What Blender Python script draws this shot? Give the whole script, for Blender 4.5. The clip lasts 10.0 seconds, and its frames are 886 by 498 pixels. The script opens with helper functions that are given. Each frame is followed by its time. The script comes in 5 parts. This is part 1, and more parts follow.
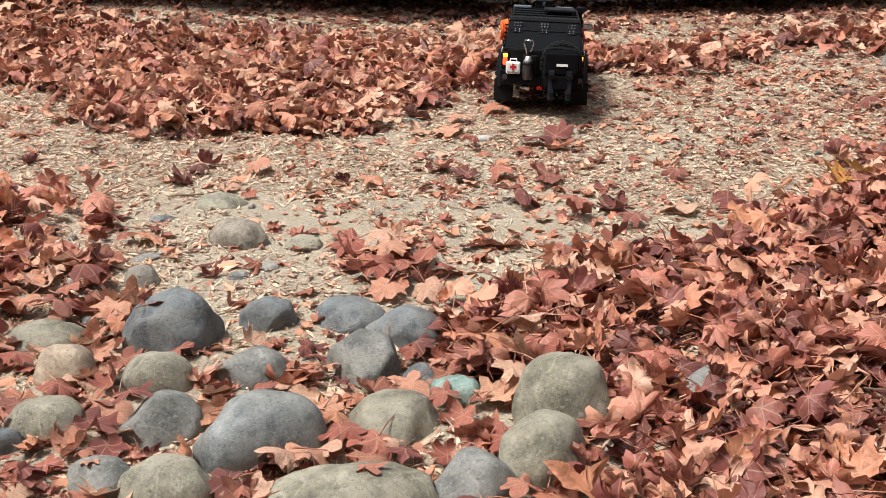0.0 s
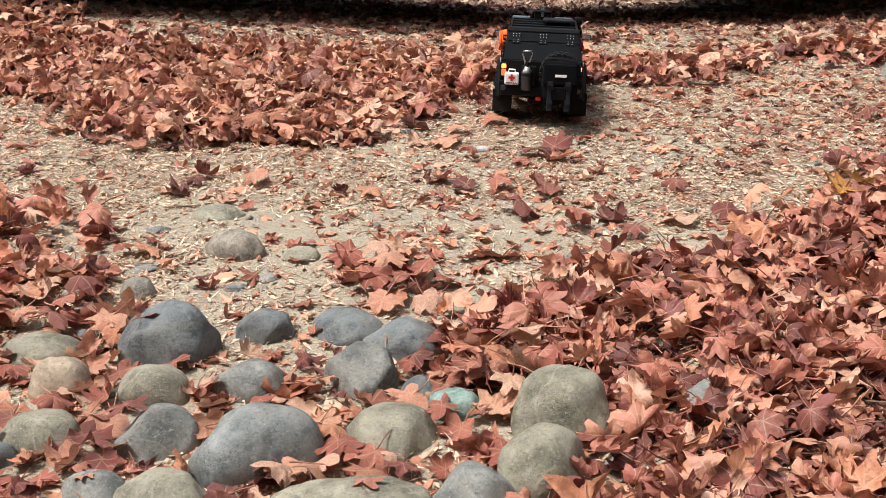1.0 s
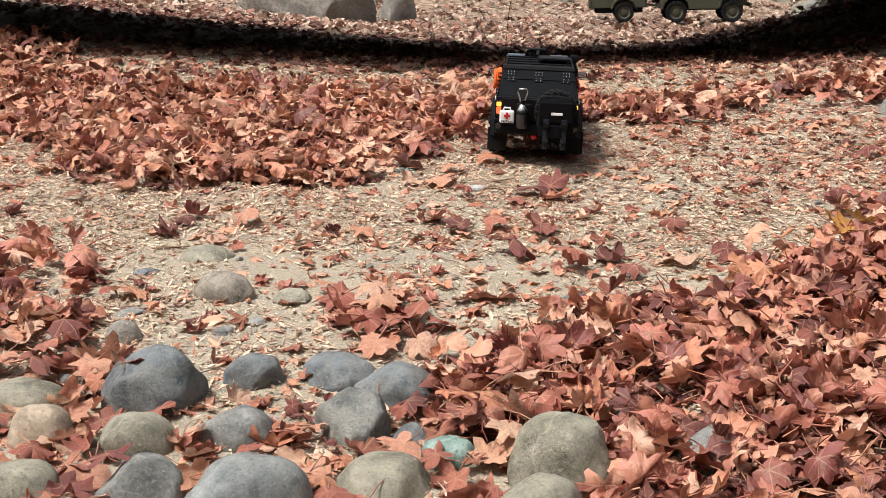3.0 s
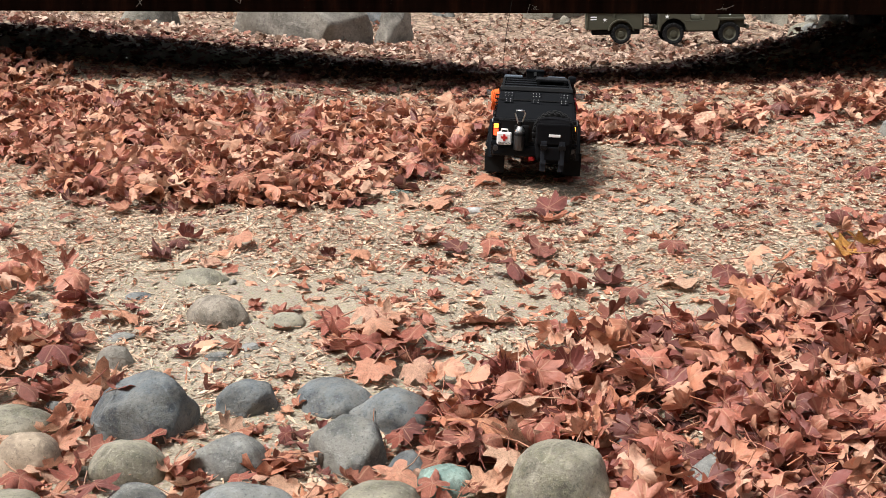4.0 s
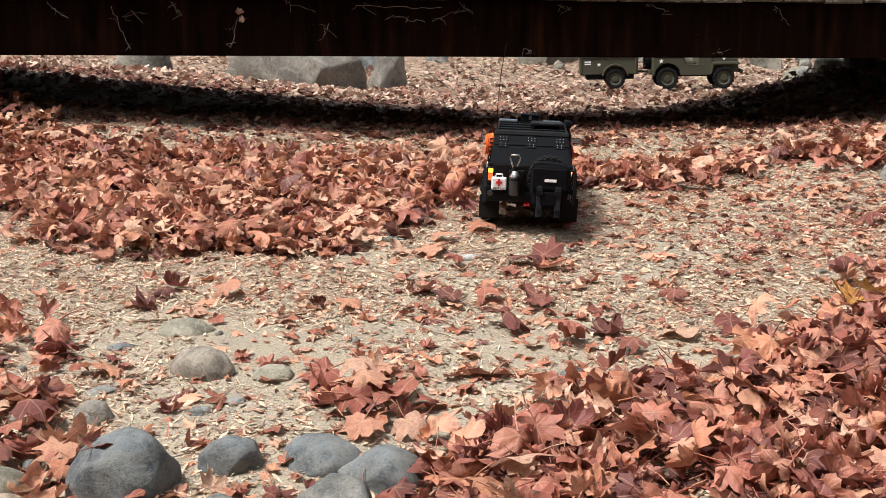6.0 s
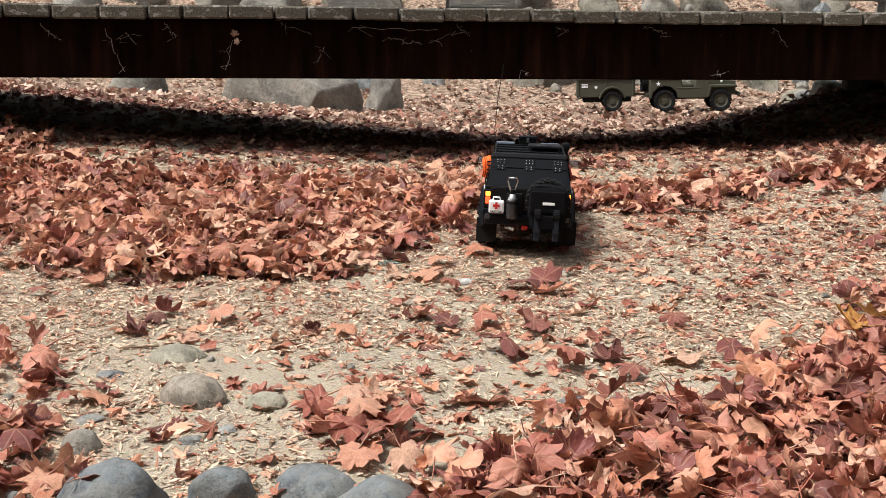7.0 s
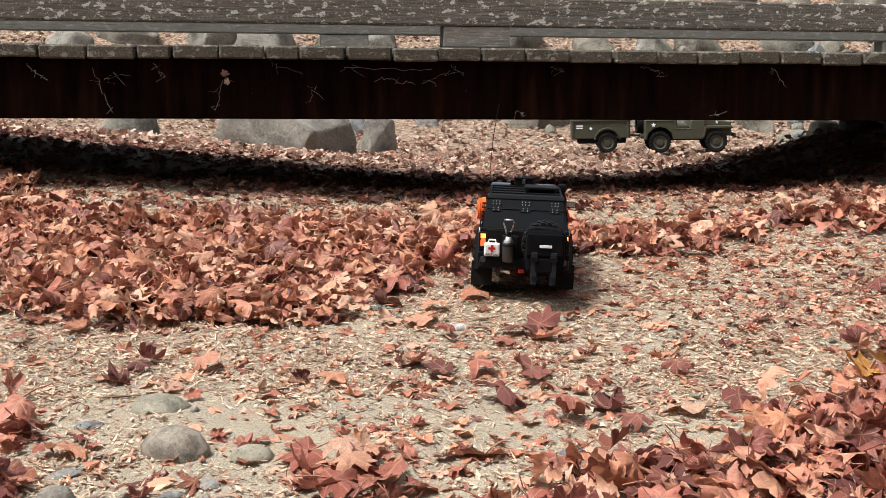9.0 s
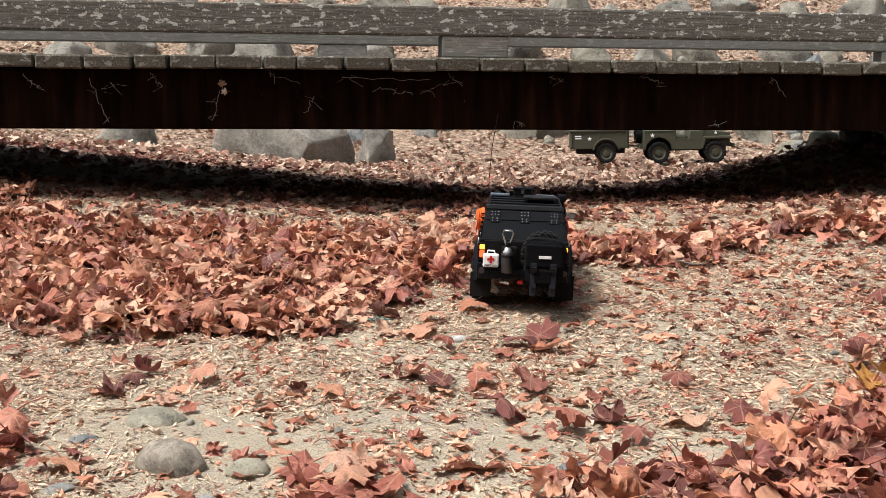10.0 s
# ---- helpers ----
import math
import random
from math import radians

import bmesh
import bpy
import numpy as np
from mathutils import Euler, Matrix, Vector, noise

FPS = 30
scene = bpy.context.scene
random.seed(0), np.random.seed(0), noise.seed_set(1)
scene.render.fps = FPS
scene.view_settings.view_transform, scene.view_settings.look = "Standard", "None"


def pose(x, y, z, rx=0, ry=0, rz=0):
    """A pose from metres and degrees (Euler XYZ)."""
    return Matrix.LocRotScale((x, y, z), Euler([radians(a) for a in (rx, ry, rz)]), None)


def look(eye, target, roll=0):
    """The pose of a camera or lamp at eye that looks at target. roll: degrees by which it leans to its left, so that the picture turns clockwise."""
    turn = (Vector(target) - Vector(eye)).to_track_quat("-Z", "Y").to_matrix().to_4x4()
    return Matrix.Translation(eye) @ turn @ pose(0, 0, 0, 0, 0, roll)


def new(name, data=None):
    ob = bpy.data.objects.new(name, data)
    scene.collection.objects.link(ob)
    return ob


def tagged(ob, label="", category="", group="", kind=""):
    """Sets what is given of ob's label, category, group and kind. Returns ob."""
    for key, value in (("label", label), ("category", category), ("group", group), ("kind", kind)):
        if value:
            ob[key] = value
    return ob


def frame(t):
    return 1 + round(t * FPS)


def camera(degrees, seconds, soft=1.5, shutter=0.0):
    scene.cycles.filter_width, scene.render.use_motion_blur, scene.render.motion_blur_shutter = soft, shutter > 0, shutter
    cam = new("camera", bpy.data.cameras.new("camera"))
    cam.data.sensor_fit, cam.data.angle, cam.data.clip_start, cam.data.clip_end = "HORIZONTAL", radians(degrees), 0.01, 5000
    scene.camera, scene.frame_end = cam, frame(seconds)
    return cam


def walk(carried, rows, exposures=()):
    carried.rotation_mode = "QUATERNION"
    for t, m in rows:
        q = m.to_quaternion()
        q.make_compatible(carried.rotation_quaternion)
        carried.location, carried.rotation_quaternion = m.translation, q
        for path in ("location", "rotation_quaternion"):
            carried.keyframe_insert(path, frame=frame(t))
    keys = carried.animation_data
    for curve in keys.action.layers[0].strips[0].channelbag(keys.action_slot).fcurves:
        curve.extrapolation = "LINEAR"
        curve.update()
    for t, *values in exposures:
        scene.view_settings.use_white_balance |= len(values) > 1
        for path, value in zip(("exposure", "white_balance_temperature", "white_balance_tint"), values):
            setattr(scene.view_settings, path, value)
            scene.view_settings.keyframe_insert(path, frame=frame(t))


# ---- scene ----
# ---- camera ----
cam = camera(40.0, 10.0, soft=0.65)
ROWS = [
    (0.0, -0.0033, -0.1321, 0.6276, 72.548, -0.122, 0.601),
    (0.5, -0.0030, -0.1272, 0.6266, 72.747, -0.116, 0.576),
    (1.0, -0.0026, -0.1195, 0.6252, 73.050, -0.106, 0.539),
    (1.5, -0.0022, -0.1109, 0.6236, 73.385, -0.096, 0.497),
    (2.0, -0.0016, -0.0983, 0.6213, 73.856, -0.082, 0.438),
    (2.5, -0.0010, -0.0847, 0.6190, 74.350, -0.068, 0.375),
    (4.0, 0.0005, -0.0400, 0.6117, 75.861, -0.027, 0.178),
    (4.5, 0.0010, -0.0235, 0.6091, 76.382, -0.014, 0.109),
    (5.0, 0.0014, -0.0070, 0.6067, 76.888, -0.002, 0.041),
    (5.5, 0.0018, 0.0111, 0.6040, 77.424, 0.011, -0.032),
    (7.0, 0.0028, 0.0692, 0.5961, 79.035, 0.045, -0.258),
    (7.5, 0.0030, 0.0903, 0.5934, 79.583, 0.055, -0.336),
    (8.0, 0.0032, 0.1122, 0.5906, 80.136, 0.065, -0.417),
    (8.5, 0.0033, 0.1313, 0.5883, 80.603, 0.073, -0.485),
    (9.0, 0.0034, 0.1478, 0.5863, 80.996, 0.079, -0.544),
    (9.5, 0.0035, 0.1601, 0.5849, 81.284, 0.084, -0.587),
    (10.0, 0.0035, 0.1691, 0.5838, 81.492, 0.087, -0.618),
]
walk(cam, [(t, pose(x, y, z, rx, ry, rz)) for t, x, y, z, rx, ry, rz in ROWS])

# ---- light: bright overcast day, high soft sun ----
world = bpy.data.worlds.new("sky")
scene.world = world
world.use_nodes = True
wn = world.node_tree
sky = wn.nodes.new("ShaderNodeTexSky")
sky.sky_type, sky.sun_disc = "NISHITA", False
sky.sun_elevation, sky.sun_rotation = radians(62), radians(-115)
sky.air_density, sky.dust_density = 1.0, 4.0
soft_sky = wn.nodes.new("ShaderNodeHueSaturation")
soft_sky.inputs["Saturation"].default_value = 0.35
wn.links.new(sky.outputs[0], soft_sky.inputs["Color"])
wn.links.new(soft_sky.outputs[0], wn.nodes["Background"].inputs[0])
wn.nodes["Background"].inputs[1].default_value = 0.10
sun = new("sun", bpy.data.lights.new("sun", "SUN"))
sun.data.energy, sun.data.angle, sun.data.color = 3.1, radians(14), (1.0, 0.98, 0.95)
sun.matrix_world = look((-2.4, 0.4, 5.0), (0, 1.5, 0))
scene.view_settings.exposure = 0.92

rng = np.random.RandomState(7)


# ---- materials ----
def node_mat(name, rough=0.7, metal=0.0, spec=0.5):
    m = bpy.data.materials.new(name)
    m.use_nodes = True
    b = m.node_tree.nodes["Principled BSDF"]
    b.inputs["Roughness"].default_value, b.inputs["Metallic"].default_value = rough, metal
    b.inputs["Specular IOR Level"].default_value = spec
    return m, m.node_tree, b


def nd(nt, kind, **sets):
    n = nt.nodes.new(kind)
    for key, v in sets.items():
        n.inputs[key.replace("_", " ")].default_value = v
    return n


def ramp(nt, fac, stops, interp="LINEAR"):
    r = nt.nodes.new("ShaderNodeValToRGB")
    r.color_ramp.interpolation = interp
    while len(r.color_ramp.elements) < len(stops):
        r.color_ramp.elements.new(0.5)
    for e, (p, c) in zip(r.color_ramp.elements, stops):
        e.position, e.color = p, (*c, 1)
    nt.links.new(fac, r.inputs[0])
    return r.outputs[0]


def mixc(nt, fac, a, b, mode="MIX"):
    n = nt.nodes.new("ShaderNodeMix")
    n.data_type, n.blend_type = "RGBA", mode
    for sock, v in ((n.inputs[0], fac), (n.inputs[6], a), (n.inputs[7], b)):
        if isinstance(v, bpy.types.NodeSocket):
            nt.links.new(v, sock)
        elif isinstance(v, tuple):
            sock.default_value = (*v, 1)
        else:
            sock.default_value = v
    return n.outputs[2]


def noise_of(nt, vec, scale, detail=4.0, rough=0.6):
    n = nd(nt, "ShaderNodeTexNoise", Scale=scale, Detail=detail, Roughness=rough)
    if vec is not None:
        nt.links.new(vec, n.inputs["Vector"])
    return n.outputs[0]


def bump(nt, b, height, strength, dist):
    n = nd(nt, "ShaderNodeBump", Strength=strength, Distance=dist)
    nt.links.new(height, n.inputs["Height"])
    nt.links.new(n.outputs[0], b.inputs["Normal"])


def math_node(nt, op, a, b=0.0):
    n = nt.nodes.new("ShaderNodeMath")
    n.operation = op
    for sock, v in ((n.inputs[0], a), (n.inputs[1], b)):
        if isinstance(v, bpy.types.NodeSocket):
            nt.links.new(v, sock)
        else:
            sock.default_value = v
    return n.outputs[0]


def object_coords(nt):
    return nt.nodes.new("ShaderNodeTexCoord").outputs["Object"]


def random_of(nt):
    """A value of its own for each piece, whether an object or an island of a joined mesh."""
    info, geo = nt.nodes.new("ShaderNodeObjectInfo"), nt.nodes.new("ShaderNodeNewGeometry")
    return math_node(nt, "FRACT", math_node(nt, "ADD", info.outputs["Random"], geo.outputs["Random Per Island"]))


def plain(name, color, rough=0.5, metal=0.0, vary=0.25, scale=60.0, relief=0.0, spec=0.5):
    """Paint, plastic or metal with faint blotches and grain."""
    m, nt, b = node_mat(name, rough, metal, spec)
    co = object_coords(nt)
    n1, n2 = noise_of(nt, co, scale, 3), noise_of(nt, co, scale * 9, 2)
    lo, hi = tuple(c * (1 - vary) for c in color), tuple(min(1, c * (1 + vary)) for c in color)
    c = mixc(nt, n1, lo, hi)
    nt.links.new(mixc(nt, math_node(nt, "MULTIPLY", n2, 0.5), c, lo), b.inputs["Base Color"])
    nt.links.new(math_node(nt, "ADD", math_node(nt, "MULTIPLY", n1, 0.2), rough - 0.1), b.inputs["Roughness"])
    if relief:
        bump(nt, b, n2, 0.5, relief)
    return m


def leaf_material(name, tones, gloss=0.6, spec=0.25):
    m, nt, b = node_mat(name, gloss, 0, spec)
    rnd = random_of(nt)
    tones = [tuple(0.98 * v + 0.02 * g_ + 0.005 * (k == 2) for k, v in enumerate((r_, g_, b_))) for r_, g_, b_ in tones]
    base = ramp(nt, rnd, [(i / len(tones), c) for i, c in enumerate(tones)], "CONSTANT")
    shade = math_node(nt, "ADD", math_node(nt, "MULTIPLY", noise_of(nt, object_coords(nt), 16, 3), 0.9), 0.55)
    base = mixc(nt, 1.0, base, shade, "MULTIPLY")
    uv = nt.nodes.new("ShaderNodeUVMap").outputs[0]
    blotch = noise_of(nt, object_coords(nt), 45, 5, 0.65)
    dry = mixc(nt, math_node(nt, "MULTIPLY", ramp(nt, blotch, [(0.52, (0, 0, 0)), (0.62, (1, 1, 1))]), 0.45), base, (0.15, 0.058, 0.036))
    speck = noise_of(nt, object_coords(nt), 420, 3)
    dry = mixc(nt, math_node(nt, "MULTIPLY", speck, 0.45), dry, (0.60, 0.30, 0.17), "MULTIPLY")
    grad = nt.nodes.new("ShaderNodeTexGradient")
    grad.gradient_type = "RADIAL"
    nt.links.new(uv, grad.inputs[0])
    ang = math_node(nt, "PINGPONG", math_node(nt, "MULTIPLY", grad.outputs[1], 360.0), 27.5)
    ln = nt.nodes.new("ShaderNodeVectorMath")
    ln.operation = "LENGTH"
    nt.links.new(uv, ln.inputs[0])
    off = math_node(nt, "MULTIPLY", ang, ln.outputs["Value"])
    vein = math_node(nt, "LESS_THAN", off, 0.55)
    col = mixc(nt, math_node(nt, "MULTIPLY", vein, 0.3), dry, (0.62, 0.40, 0.26))
    nt.links.new(col, b.inputs["Base Color"])
    crinkle = noise_of(nt, object_coords(nt), 110, 4, 0.6)
    bump(nt, b, math_node(nt, "ADD", math_node(nt, "ADD", math_node(nt, "MULTIPLY", speck, 0.5), vein), math_node(nt, "MULTIPLY", crinkle, 2.2)), 0.5, 0.003)
    glow = nt.nodes.new("ShaderNodeBsdfTranslucent")
    nt.links.new(col, glow.inputs[0])
    both = nt.nodes.new("ShaderNodeMixShader")
    both.inputs[0].default_value = 0.22
    nt.links.new(b.outputs[0], both.inputs[1])
    nt.links.new(glow.outputs[0], both.inputs[2])
    nt.links.new(both.outputs[0], nt.nodes["Material Output"].inputs[0])
    return m


LEAF = leaf_material("dry_leaf", [(0.17, 0.062, 0.048), (0.50, 0.22, 0.145), (0.30, 0.115, 0.082), (0.60, 0.31, 0.205), (0.40, 0.155, 0.105), (0.62, 0.34, 0.22), (0.55, 0.24, 0.14), (0.23, 0.075, 0.058), (0.46, 0.18, 0.12), (0.66, 0.42, 0.30), (0.58, 0.27, 0.15), (0.36, 0.12, 0.08)], 0.46, 0.4)
# Dark leaf tone, also used to put shade into gaps and under the bridge.
LEAF_DARK = leaf_material("dark_leaf_and_shade", [(0.10, 0.038, 0.029), (0.20, 0.075, 0.05), (0.14, 0.052, 0.04), (0.26, 0.105, 0.07)])
LEAF_PALE = leaf_material("pale_dry_leaf", [(0.30, 0.125, 0.08), (0.64, 0.38, 0.25), (0.46, 0.22, 0.14), (0.70, 0.47, 0.33), (0.40, 0.17, 0.105), (0.62, 0.42, 0.30), (0.60, 0.31, 0.19)])
LEAF_FAR = leaf_material("bleached_leaf", [(0.15, 0.095, 0.07), (0.56, 0.43, 0.33), (0.36, 0.23, 0.165), (0.68, 0.55, 0.44), (0.33, 0.16, 0.11), (0.50, 0.37, 0.28), (0.20, 0.135, 0.10)])
LEAF_YELLOW = leaf_material("yellow_leaf", [(0.55, 0.28, 0.06), (0.62, 0.36, 0.10)])
CHIP = leaf_material("leaf_crumbs", [(0.24, 0.13, 0.09), (0.70, 0.55, 0.40), (0.52, 0.35, 0.24), (0.78, 0.66, 0.51), (0.42, 0.20, 0.12), (0.72, 0.59, 0.43), (0.36, 0.27, 0.2), (0.78, 0.66, 0.50)], 0.7)


def ground_material():
    m, nt, b = node_mat("sandy_soil", 0.95, 0, 0.2)
    co = object_coords(nt)
    big, mid, fine = noise_of(nt, co, 2.2, 5), noise_of(nt, co, 22, 6, 0.7), noise_of(nt, co, 260, 4, 0.7)
    c = ramp(nt, big, [(0.32, (0.26, 0.242, 0.195)), (0.5, (0.37, 0.334, 0.258)), (0.66, (0.25, 0.243, 0.207))])
    c = mixc(nt, math_node(nt, "MULTIPLY", mid, 0.7), c, (0.44, 0.375, 0.285))
    c = mixc(nt, ramp(nt, fine, [(0.40, (0.75,) * 3), (0.56, (0, 0, 0))]), c, (0.17, 0.12, 0.075))
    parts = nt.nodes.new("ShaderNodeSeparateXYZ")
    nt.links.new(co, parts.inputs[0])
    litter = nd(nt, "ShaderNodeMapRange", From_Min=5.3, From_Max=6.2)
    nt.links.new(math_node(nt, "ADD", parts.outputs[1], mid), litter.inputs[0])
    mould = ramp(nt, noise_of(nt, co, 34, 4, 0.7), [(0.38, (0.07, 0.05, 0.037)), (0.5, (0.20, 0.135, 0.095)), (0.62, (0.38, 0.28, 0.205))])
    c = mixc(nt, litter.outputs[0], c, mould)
    vor = nd(nt, "ShaderNodeTexVoronoi", Scale=150.0)
    nt.links.new(co, vor.inputs["Vector"])
    grit = math_node(nt, "LESS_THAN", vor.outputs["Distance"], 0.32)
    c = mixc(nt, math_node(nt, "MULTIPLY", grit, 0.45), c, mixc(nt, 0.6, (0.5, 0.42, 0.32), vor.outputs["Color"], "MULTIPLY"))
    nt.links.new(c, b.inputs["Base Color"])
    h = math_node(nt, "ADD", math_node(nt, "MULTIPLY", fine, 0.6), math_node(nt, "ADD", mid, math_node(nt, "MULTIPLY", grit, 0.25)))
    bump(nt, b, h, 0.9, 0.006)
    return m


def rock_material(name, lo, hi, moss=(0.30, 0.29, 0.17), moss_amount=0.3, coarse=1.0):
    m, nt, b = node_mat(name, 0.75, 0, 0.35)
    co = object_coords(nt)
    shift = nt.nodes.new("ShaderNodeVectorMath")
    shift.operation = "ADD"
    nt.links.new(co, shift.inputs[0])
    nt.links.new(math_node(nt, "MULTIPLY", nt.nodes.new("ShaderNodeObjectInfo").outputs["Random"], 9.0), shift.inputs[1])
    sized = nt.nodes.new("ShaderNodeVectorMath")
    sized.operation = "SCALE"
    sized.inputs["Scale"].default_value = 1.0 / coarse
    nt.links.new(shift.outputs[0], sized.inputs[0])
    co = sized.outputs[0]
    big, mid, fine = noise_of(nt, co, 17, 6, 0.65), noise_of(nt, co, 62, 7, 0.78), noise_of(nt, co, 240, 4, 0.8)
    c = mixc(nt, ramp(nt, big, [(0.40, (0, 0, 0)), (0.60, (1, 1, 1))]), tuple(v * 0.8 for v in lo), tuple(v * 1.12 for v in hi))
    stain = ramp(nt, noise_of(nt, co, 28, 5, 0.7), [(0.36, (1, 1, 1)), (0.46, (0, 0, 0))])
    c = mixc(nt, math_node(nt, "MULTIPLY", stain, 0.55), c, tuple(v * 0.5 for v in lo))
    dust = ramp(nt, noise_of(nt, co, 20, 8, 0.72), [(0.47, (0, 0, 0)), (0.58, (1, 1, 1))])
    c = mixc(nt, math_node(nt, "MULTIPLY", dust, 0.42), c, tuple(0.55 * h + 0.45 * d for h, d in zip(hi, (0.34, 0.30, 0.23))))
    vein = ramp(nt, noise_of(nt, co, 9, 2, 0.4), [(0.485, (0, 0, 0)), (0.50, (1, 1, 1)), (0.515, (0, 0, 0))])
    c = mixc(nt, math_node(nt, "MULTIPLY", vein, 0.28), c, tuple(min(1, h * 1.7) for h in hi))
    patch = ramp(nt, noise_of(nt, co, 34, 4, 0.7), [(0.60, (0, 0, 0)), (0.66, (1, 1, 1))])
    c = mixc(nt, math_node(nt, "MULTIPLY", patch, 0.4), c, tuple(min(1, h * 1.55) for h in hi))
    c = mixc(nt, math_node(nt, "MULTIPLY", ramp(nt, mid, [(0.45, (0, 0, 0)), (0.62, (1, 1, 1))]), moss_amount), c, moss)
    c = mixc(nt, math_node(nt, "MULTIPLY", ramp(nt, fine, [(0.57, (0, 0, 0)), (0.64, (1, 1, 1))]), 0.6), c, tuple(min(1, h * 1.5) for h in hi))
    c = mixc(nt, math_node(nt, "MULTIPLY", ramp(nt, fine, [(0.37, (1, 1, 1)), (0.43, (0, 0, 0))]), 0.6), c, tuple(h * 0.45 for h in lo))
    nt.links.new(c, b.inputs["Base Color"])
    nt.links.new(math_node(nt, "ADD", math_node(nt, "MULTIPLY", big, 0.4), 0.42), b.inputs["Roughness"])
    bump(nt, b, math_node(nt, "ADD", math_node(nt, "MULTIPLY", fine, 0.45), mid), 0.85, 0.005 * coarse)
    return m


SOIL = ground_material()
STONE = {
    "tan": rock_material("tan_river_stone", (0.13, 0.12, 0.092), (0.265, 0.243, 0.19)),
    "grey": rock_material("grey_river_stone", (0.11, 0.114, 0.11), (0.22, 0.22, 0.207), (0.185, 0.176, 0.132)),
    "blue": rock_material("blue_grey_river_stone", (0.055, 0.066, 0.078), (0.135, 0.150, 0.156), (0.19, 0.18, 0.155), 0.42),
    "brown": rock_material("brown_river_stone", (0.24, 0.18, 0.13), (0.38, 0.30, 0.22), (0.26, 0.2, 0.14)),
    "teal": rock_material("teal_stone", (0.16, 0.25, 0.22), (0.26, 0.37, 0.33), (0.3, 0.38, 0.34), 0.25),
    "bank": rock_material("bank_boulder", (0.075, 0.066, 0.05), (0.19, 0.17, 0.135), (0.22, 0.22, 0.17), 0.4, 4.0),
    "bank2": rock_material("bank_boulder_grey", (0.08, 0.075, 0.062), (0.195, 0.185, 0.158), (0.23, 0.22, 0.18), 0.35, 4.0),
    "pale": rock_material("pale_granite", (0.14, 0.125, 0.105), (0.26, 0.238, 0.205), (0.21, 0.19, 0.155), 0.3, 3.5),
}


def wood_material(name, lo, hi, lichen=0.0, along=(1, 14, 14)):
    m, nt, b = node_mat(name, 0.9, 0, 0.2)
    own = nt.nodes.new("ShaderNodeVectorMath")
    own.operation = "ADD"
    nt.links.new(object_coords(nt), own.inputs[0])
    nt.links.new(math_node(nt, "MULTIPLY", nt.nodes.new("ShaderNodeObjectInfo").outputs["Random"], 17.0), own.inputs[1])
    co = own.outputs[0]
    mp = nt.nodes.new("ShaderNodeMapping")
    mp.inputs["Scale"].default_value = along
    nt.links.new(co, mp.inputs[0])
    grain, blot = noise_of(nt, mp.outputs[0], 14, 6, 0.65), noise_of(nt, co, 9, 5)
    c = mixc(nt, ramp(nt, grain, [(0.35, (0, 0, 0)), (0.65, (1, 1, 1))]), lo, hi)
    c = mixc(nt, math_node(nt, "MULTIPLY", blot, 0.5), c, tuple(v * 0.5 for v in lo))
    rnd = random_of(nt)
    c = mixc(nt, math_node(nt, "MULTIPLY", rnd, 0.35), c, tuple(v * 0.75 for v in lo))
    if lichen:
        mp2 = nt.nodes.new("ShaderNodeMapping")
        mp2.inputs["Scale"].default_value = (1, 1.6, 1.9)
        nt.links.new(co, mp2.inputs[0])
        spot = ramp(nt, noise_of(nt, mp2.outputs[0], 33, 4, 0.6), [(0.575, (0, 0, 0)), (0.605, (1, 1, 1))])
        c = mixc(nt, math_node(nt, "MULTIPLY", spot, lichen), c, (0.50, 0.49, 0.45))
        spot2 = ramp(nt, noise_of(nt, co, 120, 4, 0.7), [(0.585, (0, 0, 0)), (0.63, (1, 1, 1))])
        c = mixc(nt, math_node(nt, "MULTIPLY", spot2, lichen * 0.7), c, (0.40, 0.41, 0.35))
    nt.links.new(c, b.inputs["Base Color"])
    bump(nt, b, grain, 0.6, 0.004)
    return m


PLANK = wood_material("weathered_plank", (0.055, 0.048, 0.036), (0.155, 0.138, 0.108), 0.3, (14, 1, 14))
RAIL = wood_material("lichened_rail", (0.085, 0.078, 0.067), (0.20, 0.185, 0.16), 0.9)
TIMBER = wood_material("pale_old_timber", (0.17, 0.16, 0.14), (0.30, 0.28, 0.25), 0.2)


def beam_material():
    m, nt, b = node_mat("dark_tarred_beam", 0.95, 0, 0.0)
    co = object_coords(nt)
    mp = nt.nodes.new("ShaderNodeMapping")
    mp.inputs["Scale"].default_value = (9, 3, 0.9)
    nt.links.new(co, mp.inputs[0])
    streak = noise_of(nt, mp.outputs[0], 2.2, 5, 0.65)
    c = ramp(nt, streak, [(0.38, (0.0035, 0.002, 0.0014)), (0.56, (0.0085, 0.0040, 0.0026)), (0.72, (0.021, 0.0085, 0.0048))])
    fleck = ramp(nt, noise_of(nt, co, 95, 3, 0.7), [(0.70, (0, 0, 0)), (0.74, (1, 1, 1))])
    c = mixc(nt, math_node(nt, "MULTIPLY", fleck, 0.45), c, (0.10, 0.085, 0.07))
    nt.links.new(c, b.inputs["Base Color"])
    bump(nt, b, streak, 0.4, 0.002)
    return m


BEAM = beam_material()


